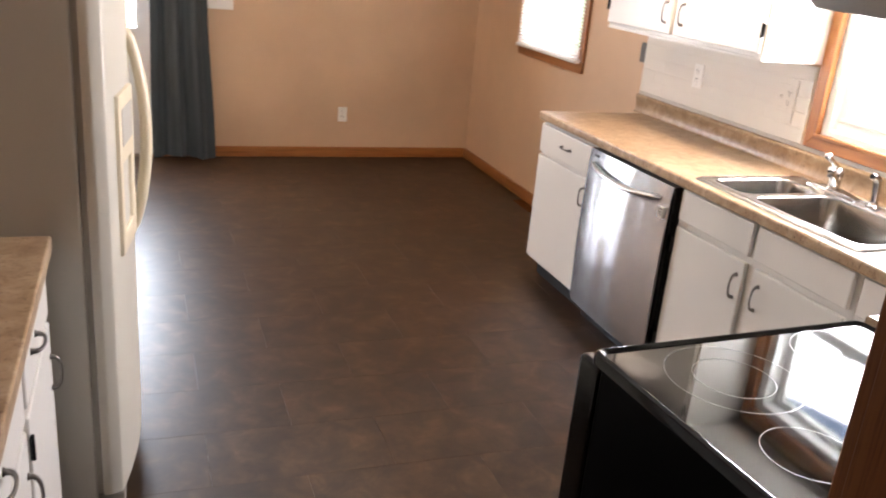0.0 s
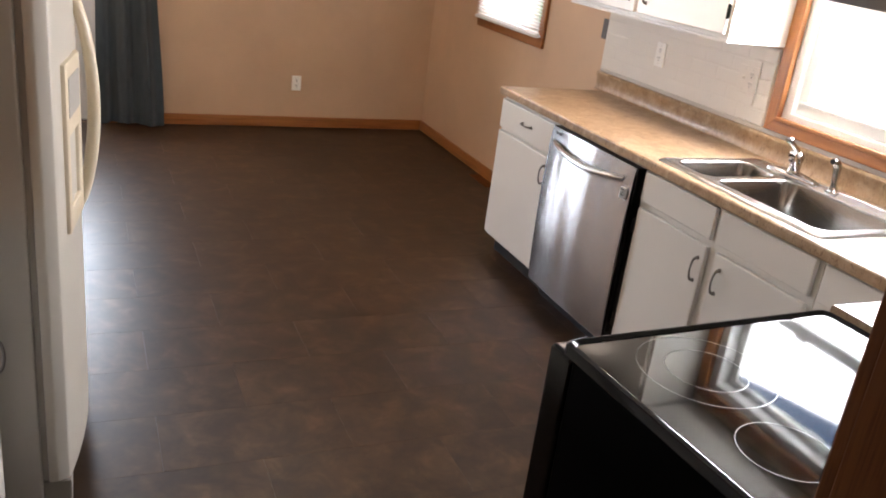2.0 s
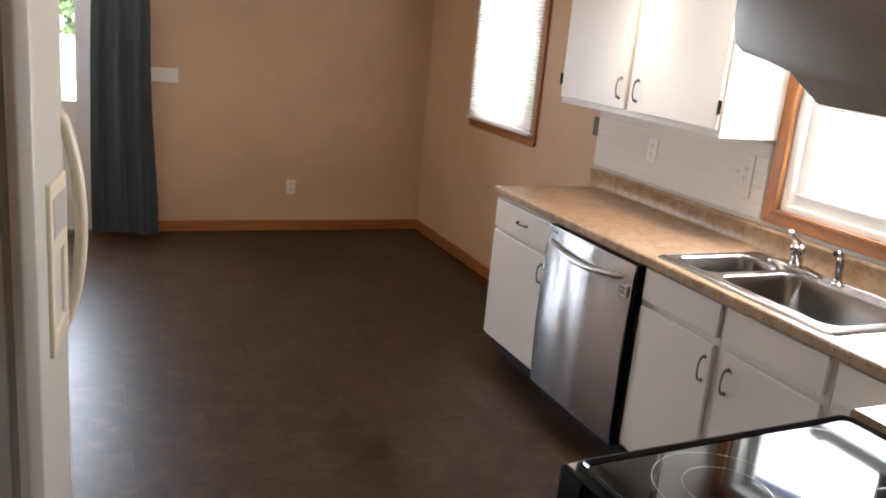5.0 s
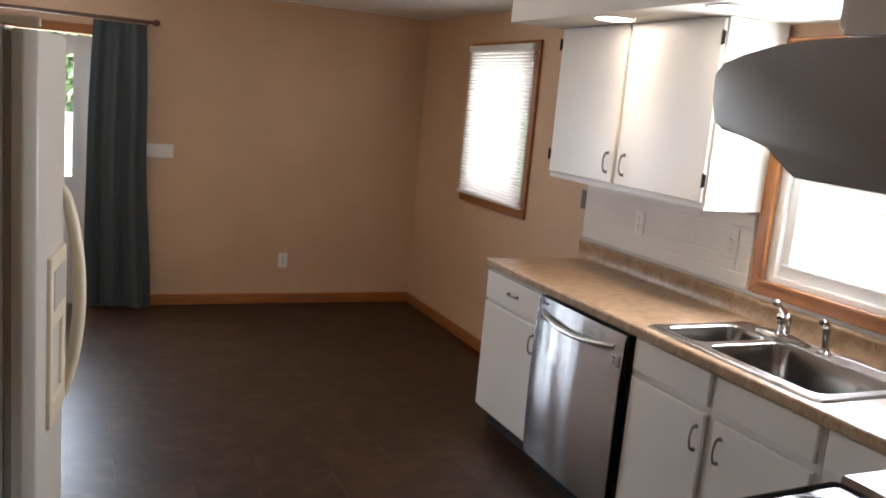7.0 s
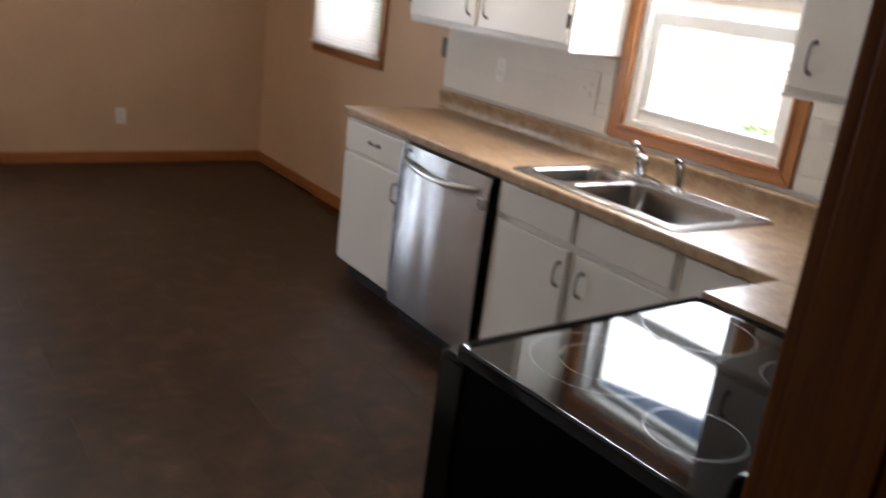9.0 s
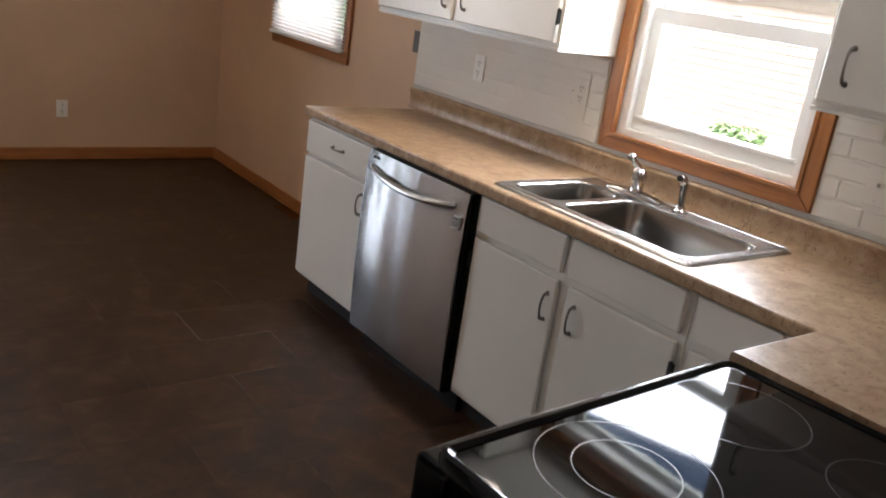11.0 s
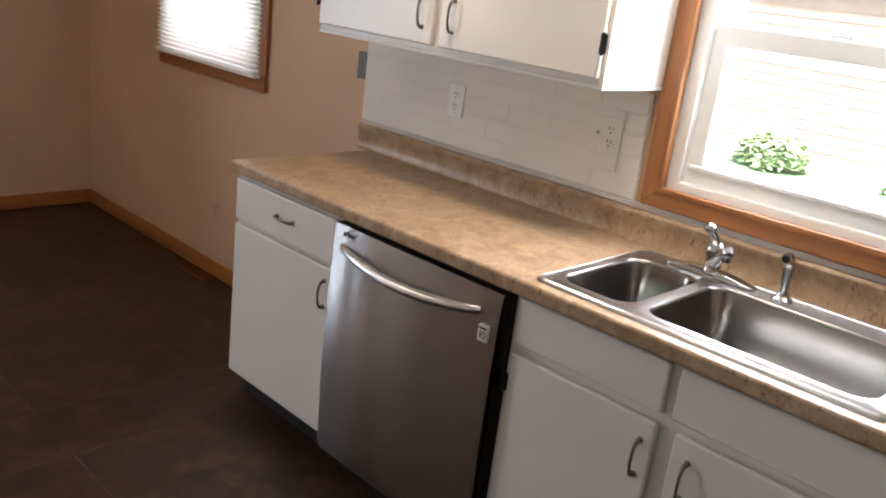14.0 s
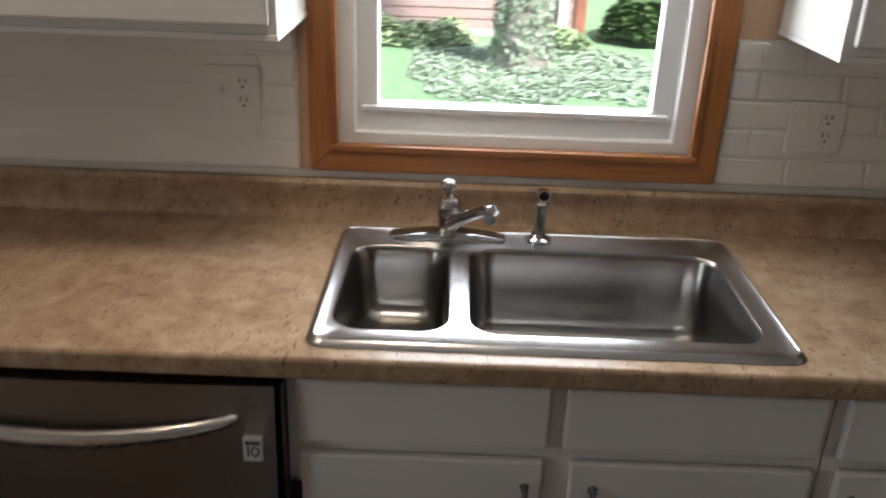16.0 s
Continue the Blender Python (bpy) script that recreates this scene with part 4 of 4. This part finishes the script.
# ---- refrigerator ----
def refrigerator():
    t = thing("refrigerator", (-3.05, 1.685, 0), "almond side-by-side refrigerator with a water dispenser", "refrigerator")
    y0, y1, top = 1.220, 2.130, 1.775
    part("body", box(-3.43, -2.772, y0, y1, 0.02, top, 0.008, 3), FRIDGESHADE, t)
    part("grille", box(-2.772, -2.70, y0 + 0.01, y1 - 0.01, 0.0, 0.10, 0.004), GASKET, t)
    part("gasket", box(-2.7715, -2.757, y0 + 0.006, y1 - 0.006, 0.11, top - 0.012), GASKET, t)
    split = 1.620
    doors = []
    for a, b in ((y0, split - 0.003), (split + 0.003, y1)):
        prof = [(-2.7565, a), (-2.734 if a < y0 + 0.1 else -2.70, a)]
        for k in range(13):
            s = k / 12
            y = a + 0.012 + s * (b - a - 0.024)
            lean = (y - y0) / (y1 - y0)
            prof.append((-2.730 + 0.080 * math.sin(math.pi * (0.06 + 0.88 * lean)) ** 0.75, y))
        prof += [(-2.70 if b < y1 - 0.1 else -2.734, b), (-2.7565, b)]
        doors.append(part("door", prism(prof, "z", 0.105, top - 0.006, 0.004), FRIDGE, t, "", True))
    near, far = doors
    # dispenser on the freezer door
    px = -2.662
    bm = holed_wall("x", px - 0.02, 0.032, 1.315, 1.530, 0.80, 1.24, [(1.350, 1.495, 0.86, 1.05)])
    bmesh.ops.recalc_face_normals(bm, faces=bm.faces[:])
    bmesh.ops.bevel(bm, geom=[e for e in bm.edges if len(e.link_faces) == 2 and e.calc_face_angle(0) > 1], offset=0.006, segments=2, profile=0.5, affect="EDGES")
    for v in bm.verts:
        v.co.x += 0.15 * (v.co.y - 1.475)
    part("dispenser", bm, ALMOND, near, "cream plastic dispenser surround", True)
    for nm, bm in (("recess", box(px - 0.018, px - 0.004, 1.350, 1.495, 0.86, 1.05)), ("control_panel", box(px + 0.0121, px + 0.014, 1.345, 1.500, 1.10, 1.20, 0.001))):
        for v in bm.verts:
            v.co.x += 0.15 * (v.co.y - 1.475)
        part(nm, bm, DISPGREY, near)
    for s, dd, y in ((0, near, 1.587), (1, far, 1.653)):
        pts, rad = [], []
        for k in range(21):
            u = k / 20
            bow = math.sin(math.pi * u) ** 0.6
            pts.append((-2.664 + 0.056 * bow, y, 0.78 + u * 0.60))
            rad.append(0.013 + 0.004 * bow)
        part("handle", tube(pts, rad, 14), ALMOND, dd, "cream plastic bowed handle", True)
        part("handle_strip", box(-2.668, -2.652, y - 0.010, y + 0.010, 1.36, top - 0.02, 0.003), ALMOND, dd)
        part("handle_strip", box(-2.668, -2.652, y - 0.010, y + 0.010, 0.12, 0.80, 0.003), ALMOND, dd)
    part("hinge_cover", box(-2.80, -2.70, y0 + 0.01, y0 + 0.06, top + 0.0005, top + 0.022, 0.005), ALMOND, t)
    part("foot", cyl((-2.74, y0 + 0.05, 0.01), 0.018, 0.02), BLACKPLASTIC, t)


refrigerator()


# ---- cabinet run beside the refrigerator ----
def side_run():
    for y0, y1 in ((0.660, 1.175), (0.125, 0.655)):
        t = thing("base_cabinet", (-3.16, (y0 + y1) / 2, 0), "white painted base cabinet beside the refrigerator", "cabinet", "base cabinets beside the refrigerator")
        part("body", box(-3.478, -2.878, y0, y1, 0.10, 0.868, 0.0015), CABWHITE, t)
        part("toe_kick", box(-3.45, -2.945, y0 + 0.001, y1 - 0.001, 0, 0.0995), TOEKICK, t, "black toe kick")
        f = slab_front("drawer", t, y0 + 0.02, y1 - 0.02, 0.715, 0.855, -2.8775, 1)
        pull(f, (-2.858, (y0 + y1) / 2 - 0.09, 0.795), (0, 1, 0), (1, 0, 0))
        f = slab_front("door", t, y0 + 0.02, y1 - 0.02, 0.128, 0.695, -2.8775, 1)
        pull(f, (-2.858, y1 - 0.06, 0.57), (0, 0, 1), (1, 0, 0))
        for z in (0.63, 0.21):
            hinge(f, (-2.859, y0 + 0.014, z), (1, 0, 0))
    c = thing("countertop", (-3.16, 0.64, 0.87), "brown laminate countertop beside the refrigerator", "countertop")
    part("slab", box(-3.478, -2.842, 0.095, 1.192, 0.870, 0.912, 0.006, 3), LAMINATE, c)


side_run()


# ---- plates, outlets and switches ----
def wall_plate(name, label, category, center, wdt, hgt, kinds, facing, mat=None, group=""):
    """A cover plate with receptacles or toggles side by side; facing: 'x' on the east wall, 'y' on the north wall."""
    mat = mat or PLATE
    t = thing(name, center, label, category, group)
    cx, cy, cz = center

    def slab(u0, u1, z0, z1, d0, d1, bev=0.0):
        if facing == "x":
            return box(cx - d1, cx - d0, cy - u1, cy - u0, cz + z0, cz + z1, bev)
        return box(cx + u0, cx + u1, cy - d1, cy - d0, cz + z0, cz + z1, bev)

    plate = part("plate", slab(-wdt / 2, wdt / 2, -hgt / 2, hgt / 2, 0.0, 0.006, 0.0025), mat, t)
    n = len(kinds)
    for k, kind in enumerate(kinds):
        u = (k - (n - 1) / 2) * 0.046
        if kind == "outlet":
            for dz in (-0.020, 0.020):
                part("receptacle", slab(u - 0.0165, u + 0.0165, dz - 0.014, dz + 0.014, 0.0055, 0.0085, 0.0015), mat, plate)
                for du, h in ((-0.0065, 0.0052), (0.0065, 0.0044)):
                    part("slot", slab(u + du - 0.0016, u + du + 0.0016, dz + 0.001, dz + 0.001 + 2 * h, 0.0084, 0.0088), INK, plate)
                part("slot", slab(u - 0.0027, u + 0.0027, dz - 0.0105, dz - 0.005, 0.0084, 0.0088), INK, plate)
        elif kind == "toggle":
            part("bezel", slab(u - 0.006, u + 0.006, -0.012, 0.012, 0.0055, 0.0072), mat, plate)
            part("toggle", slab(u - 0.004, u + 0.004, 0.0, 0.010, 0.007, 0.017, 0.0015), mat, plate)
        if kind != "blank":
            for dz in (-0.042, 0.042):
                part("screw", slab(u - 0.0025, u + 0.0025, dz - 0.0025, dz + 0.0025, 0.0058, 0.0066), CAULK, plate)
    return t


wall_plate("outlet", "white duplex outlet on the painted brick wall", "outlet", (-0.0125, 2.560, 1.186), 0.072, 0.116, ["outlet"], "x")
wall_plate("outlet", "white combined switch and outlet plate on painted brick", "outlet", (-0.0125, 1.930, 1.196), 0.118, 0.116, ["toggle", "outlet"], "x", BRICKWHITE)
wall_plate("outlet", "white combined switch and outlet plate beside the window", "outlet", (-0.0125, 0.668, 1.164), 0.118, 0.116, ["toggle", "outlet"], "x", BRICKWHITE)
wall_plate("outlet", "duplex outlet low on the wall, painted over in tan", "outlet", (-0.0005, 4.13, 0.345), 0.072, 0.116, ["outlet"], "x", TAN)
wall_plate("outlet", "white duplex outlet low on the far tan wall", "outlet", (-1.085, FAR - 0.0005, 0.350), 0.072, 0.116, ["outlet"], "y")
wall_plate("light_switch", "white four-gang switch plate beside the curtain", "light switch", (-2.045, FAR - 0.0005, 1.158), 0.21, 0.100, ["toggle"] * 4, "y")
wall_plate("wall_plate", "grey metal blank cover plate on the tan wall", "cover plate", (-0.0005, 3.085, 1.228), 0.075, 0.105, ["blank"], "x", GREYPLATE)


# ---- floor register ----
def register():
    t = thing("floor_register", (-0.055, 4.20, 0), "dark brown slotted floor vent beside the baseboard", "floor vent")
    part("frame", box(-0.095, -0.0145, 4.06, 4.34, 0.0, 0.006, 0.002), DARKOAK, t)
    for k in range(12):
        part("slat", box(-0.085, -0.025, 4.075 + k * 0.0215, 4.085 + k * 0.0215, 0.006, 0.0085), DARKOAK, t)


register()


# ---- ceiling lights ----
def downlight(y):
    t = thing("recessed_light", (-0.49, y, 2.12), "lit recessed downlight with a white trim ring", "ceiling light", "soffit downlights")
    pts = [(-0.49 + 0.088 * math.cos(a), y + 0.088 * math.sin(a), 2.1165) for a in np.linspace(0, 2 * math.pi, 41)]
    part("trim_ring", tube(pts, 0.009, 8, flat=0.35), VINYL, t, "", True)
    part("lens", cyl((-0.49, y, 2.1172), 0.080, 0.004, seg=36), LENS, t, "glowing warm lens")


downlight(2.30)
downlight(1.58)
dome = thing("ceiling_light", (-1.55, 3.6, TOP), "lit frosted dome ceiling light", "ceiling light")
part("pan", cyl((-1.55, 3.6, TOP - 0.012), 0.15, 0.024, seg=40), VINYL, dome)
part("shade", loft([[(-1.55 + r * math.cos(a), 3.6 + r * math.sin(a), zz) for a in np.linspace(0, 2 * math.pi, 40, endpoint=False)] for r, zz in ((0.14, TOP - 0.0245), (0.138, TOP - 0.04), (0.12, TOP - 0.065), (0.085, TOP - 0.082), (0.04, TOP - 0.09))], True, True), DOME, dome, "glowing frosted glass", True)


# ---- outside ----
GZ = -0.5


def ground():
    bm = bmesh.new()
    n = 40
    size = 400.0
    vs = []
    for i in range(n + 1):
        row = []
        for j in range(n + 1):
            u, v = (i / n * 2 - 1), (j / n * 2 - 1)
            row.append(bm.verts.new((math.copysign(abs(u) ** 3, u) * size, math.copysign(abs(v) ** 3, v) * size, GZ)))
        vs.append(row)
    for i in range(n):
        for j in range(n):
            bm.faces.new((vs[i][j], vs[i + 1][j], vs[i + 1][j + 1], vs[i][j + 1]))
    single("ground", bm, GRASS, "green lawn around the house", "lawn", kind="structure")


ground()
single("patio", box(-6.5, 0.6, FAR + 0.20, FAR + 5.2, GZ + 0.002, -0.08, 0.02), CONCRETE, "pale concrete patio behind the back door", "patio", kind="structure")


def neighbour():
    X = 11.2
    t = thing("house", (X + 3, 6.0, GZ), "neighbouring house with pinkish beige lap siding", "house")
    part("wall", box(X + 0.03, X + 6, -0.50, 14.0, GZ, 2.45), SIDING, t)
    rows = 19
    for k in range(rows):
        zz = GZ + 0.10 + k * 0.15
        bm = prism([(X + 0.029, zz), (X - 0.012, zz), (X + 0.006, zz + 0.152), (X + 0.029, zz + 0.152)], "y", -0.34, 14.0)
        part("siding_board", bm, SIDING, t)
    part("foundation", box(X - 0.02, X + 0.029, -0.34, 14.0, GZ, GZ + 0.0995), CONCRETE, t)
    part("pier", box(X - 0.06, X + 0.2, -0.50, -0.34, GZ, 2.45, 0.01), REDBRICK, t, "red brick corner pier")
    part("downspout", box(X - 0.10, X - 0.013, -0.20, -0.09, GZ + 0.12, 2.45, 0.012), VINYL, t, "white downspout")
    part("roof", prism([(X - 0.5, 2.455), (X + 6.5, 2.455), (X + 3, 3.9)], "y", -1.0, 14.5), ROOFING, t)


neighbour()


def leaf_cloud(rng, count, place, size, flat=0.0):
    """Many small folded leaves as one mesh; place(rng) gives a point and a rough outward direction."""
    verts, faces = [], []
    for _ in range(count):
        p, out = place(rng)
        d = (Vector(out) + Vector((rng.uniform(-1, 1), rng.uniform(-1, 1), rng.uniform(-1, 1) + flat))).normalized()
        side = d.orthogonal().normalized()
        side.rotate(Matrix.Rotation(rng.uniform(0, 6.28), 3, d))
        up = d.cross(side)
        s = size * rng.uniform(0.6, 1.3)
        k = len(verts)
        p = Vector(p)
        verts += [p - up * s, p + side * s * 0.55 + d * s * 0.2, p + up * s, p - side * s * 0.55 + d * s * 0.2]
        faces += [(k, k + 1, k + 2), (k, k + 2, k + 3)]
    bm = bmesh.new()
    me = bpy.data.meshes.new("leaves")
    me.from_pydata([tuple(v) for v in verts], [], faces)
    bm.from_mesh(me)
    bpy.data.meshes.remove(me)
    return bm


def ivy_tree(x, y, r, seed):
    rng = random.Random(seed)
    t = thing("tree", (x, y, GZ), "thick tree trunk wrapped in variegated ivy", "tree")
    pts = [(x, y, GZ - 0.02), (x, y, GZ + 0.2), (x + 0.04, y, 1.0), (x + 0.02, y + 0.05, 2.5), (x, y + 0.1, 5.5), (x - 0.1, y, 10.0)]
    part("trunk", tube(pts, [r * 1.5, r * 1.15, r, r * 0.95, r * 0.85, r * 0.6], 20), BARK, t, "", True)
    for k in range(5):
        a = k * 1.26
        part("limb", tube([(x, y, 7.2 + 0.4 * k), (x + 0.9 * math.cos(a), y + 0.9 * math.sin(a), 8.4 + 0.4 * k), (x + 2.0 * math.cos(a), y + 2.0 * math.sin(a), 9.4 + 0.4 * k)], [r * 0.5, r * 0.3, r * 0.12], 10), BARK, t, "", True)

    def on_trunk(g):
        a, h = g.uniform(0, 6.28), g.uniform(0, 4.4)
        rr = r * (1.12 - 0.03 * h) + g.uniform(0.0, 0.07) + (0.25 * max(0, 0.4 - h))
        return (x + rr * math.cos(a), y + rr * math.sin(a), GZ + h), (math.cos(a), math.sin(a), 0)

    part("ivy", leaf_cloud(rng, 5200, on_trunk, 0.042), IVY, t, "variegated ivy leaves")

    def in_crown(g):
        a, b, q = g.uniform(0, 6.28), g.uniform(-1, 1), g.uniform(0.6, 1) ** 0.4
        lump = 1 + 0.3 * math.sin(3 * a + 4 * b)
        c = math.sqrt(1 - b * b)
        return (x + 3.0 * q * lump * c * math.cos(a), y + 3.0 * q * lump * c * math.sin(a), 11 + 2.6 * q * lump * b), (c * math.cos(a), c * math.sin(a), b)

    part("crown", leaf_cloud(rng, 5000, in_crown, 0.16), TREELEAF, t)


ivy_tree(8.75, 0.62, 0.27, 3)


def patch(name, label, category, x0, x1, y0, y1, h, count, size, mat, seed, kind="stuff", base=GZ):
    rng = random.Random(seed)

    def place(g):
        while True:
            x, y = g.uniform(x0, x1), g.uniform(y0, y1)
            u, v = (x - x0) / (x1 - x0) * 2 - 1, (y - y0) / (y1 - y0) * 2 - 1
            if u * u + v * v + 0.7 * noise.noise(Vector((x * 1.3, y * 1.3, seed + 0.5))) < 0.9 + 0.3 * g.random():
                break
        u, v = (x - x0) / (x1 - x0) * 2 - 1, (y - y0) / (y1 - y0) * 2 - 1
        top = h * max(0.12, 1 - 0.8 * max(abs(u), abs(v)) ** 3) * (0.7 + 0.45 * noise.noise(Vector((x * 1.7, y * 1.7, seed))))
        return (x, y, base + top * g.uniform(0.15, 1) ** 0.6), (0, 0, 1)

    single(name, leaf_cloud(rng, count, place, size, 0.85), mat, label, category, kind=kind)


patch("ivy_bed", "bed of variegated ivy ground cover below the tree", "ivy", 6.9, 10.5, -1.1, 2.0, 0.11, 9500, 0.040, IVY, 11)
for k, (hx, hy, hs) in enumerate(((10.5, 2.6, 0.55), (10.4, 1.75, 0.6), (10.55, 3.5, 0.5), (10.2, -0.05, 0.4), (10.75, 8.4, 0.5))):
    patch("hosta", "leafy green hosta clump against the neighbouring house", "plant", hx - hs, hx + hs, hy - hs, hy + hs, 0.42, 520, 0.085, HOSTA, 20 + k, kind="")
patch("hedge", "dense clipped green hedge beyond the neighbouring house", "hedge", 10.5, 12.2, -3.2, -0.75, 1.05, 9000, 0.09, HEDGE, 31, kind="")
patch("shrub", "yellow-green rounded shrub on the lawn", "shrub", 9.7, 10.7, 5.1, 6.1, 0.75, 1500, 0.07, HOSTA, 32, kind="")


def plain_tree(x, y, h, seed):
    rng = random.Random(seed)
    t = thing("tree", (x, y, GZ), "leafy broad garden tree with a full crown", "tree")
    part("trunk", tube([(x, y, GZ), (x, y, GZ + h * 0.25), (x + 0.2, y, GZ + h * 0.6)], [0.25, 0.18, 0.08], 12), BARK, t, "", True)
    for k in range(4):
        a = k * 1.6
        part("limb", tube([(x, y, GZ + h * 0.25 + 0.3 * k), (x + 1.2 * math.cos(a), y + 1.2 * math.sin(a), GZ + h * 0.5)], [0.09, 0.03], 8), BARK, t, "", True)
    lumps = [(rng.uniform(-1, 1) * h * 0.28, rng.uniform(-1, 1) * h * 0.28, rng.uniform(0.3, 0.9) * h, rng.uniform(0.12, 0.2) * h) for _ in range(12)]

    def place(g):
        lx, ly, lz, r = g.choice(lumps)
        a, b = g.uniform(0, 6.28), g.uniform(-1, 1)
        c = math.sqrt(1 - b * b)
        q = r * g.uniform(0.6, 1.05)
        return (x + lx + q * c * math.cos(a), y + ly + q * c * math.sin(a), GZ + lz + q * b), (c * math.cos(a), c * math.sin(a), b)

    part("crown", leaf_cloud(rng, 6000, place, 0.13), TREELEAF, t)


plain_tree(-2.6, 17.0, 6.0, 41)
plain_tree(-5.4, 19.0, 7.0, 42)
plain_tree(0.6, 21.0, 7.0, 43)


def white_band_fence():
    # added boards: stand in for the overexposed white low in the door glass
    t = thing("fence", (-3.0, 14.6, GZ), "made-up white board fence standing in for the glare beyond the back door", "fence")
    for z in (GZ + 0.25, GZ + 1.10):
        part("rail", box(-8.0, 3.0, 14.630, 14.668, z, z + 0.09, 0.004), DOORWHITE, t)
    board = finish(box(-0.07, 0.07, -0.011, 0.011, 0, 1.42, 0.003, 1), "board", DOORWHITE)
    for k in range(72):
        ob = new("board", board)
        ob.parent = t
        ob.location = (-4.93 + k * 0.151, 0.018, 0.04)


white_band_fence()


# ---- painted brick pieces and floor tiles ----
def brickwork():
    back = thing("brick_backsplash", (0, 1.5, 1.02), "white painted brick wainscot above the counter", "brick wall", kind="structure")
    for a, b, deep in ((1.792, 1.905, -0.0090), (1.9052, 3.062, -0.0115), (-0.2995, 0.868, -0.0085)):
        part("mortar", box(deep, -0.0003, a, b, 1.0265, 1.345), BRICKWHITE, back)
    rng = random.Random(8)
    pitch, length = 0.0637, 0.178
    made = {}
    for c in range(5):
        zc = 1.0267 + pitch * (c + 0.5)
        for a, b in ((1.792, 3.062), (-0.2995, 0.868)):
            k0 = (0.713 if c % 2 == 0 else 0.713 + length / 2)
            k = math.floor((a - k0) / length)
            while k0 + k * length < b:
                y0, y1 = max(a, k0 + k * length), min(b, k0 + (k + 1) * length)
                k += 1
                w = y1 - y0 - 0.008
                if w < 0.02:
                    continue
                key = (round(w, 3), rng.randrange(3))
                if key not in made:
                    bm = box(-0.005, 0.005, -w / 2, w / 2, -pitch / 2 + 0.0035, pitch / 2 - 0.0035)
                    g = random.Random(hash(key) % 1000)
                    for v in bm.verts:
                        v.co.y += g.uniform(-0.002, 0.002)
                        v.co.z += g.uniform(-0.0018, 0.0018)
                    bmesh.ops.bevel(bm, geom=bm.edges[:], offset=0.0028, segments=2, profile=0.5, affect="EDGES")
                    made[key] = finish(bm, "brick", BRICKWHITE)
                ob = new("brick", made[key])
                ob.parent = back
                ob.location = Vector((-0.0072 - rng.uniform(0, 0.0008), (y0 + y1) / 2, zc)) - ORIGIN[back.name]


brickwork()


def tiles():
    ty, tx, joint = 0.3125, 0.61, 0.0005
    made = {}
    row = math.floor((SOUTH - 2.595) / ty)
    while 2.595 + row * ty < FAR:
        a, b = max(SOUTH, 2.595 + row * ty), min(FAR, 2.595 + (row + 1) * ty)
        x = -2.14 + (0 if row % 2 else tx / 2)
        k = math.floor((WEST - x) / tx)
        while x + k * tx < 0:
            c, d = max(WEST, x + k * tx), min(0.0, x + (k + 1) * tx)
            k += 1
            w, h = d - c - joint, b - a - joint
            if w < 0.01 or h < 0.01:
                continue
            key = (round(w, 3), round(h, 3))
            if key not in made:
                bm = box(-w / 2, w / 2, -h / 2, h / 2, -0.0045, 0.0)
                bmesh.ops.bevel(bm, geom=[e for e in bm.edges if all(v.co.z > -0.001 for v in e.verts)], offset=0.0003, segments=1, profile=0.5, affect="EDGES")
                made[key] = finish(bm, "tile", TILE)
            ob = new("tile", made[key])
            ob.parent = floor
            ob.location = ((c + d) / 2, (a + b) / 2, 0)
        row += 1


tiles()
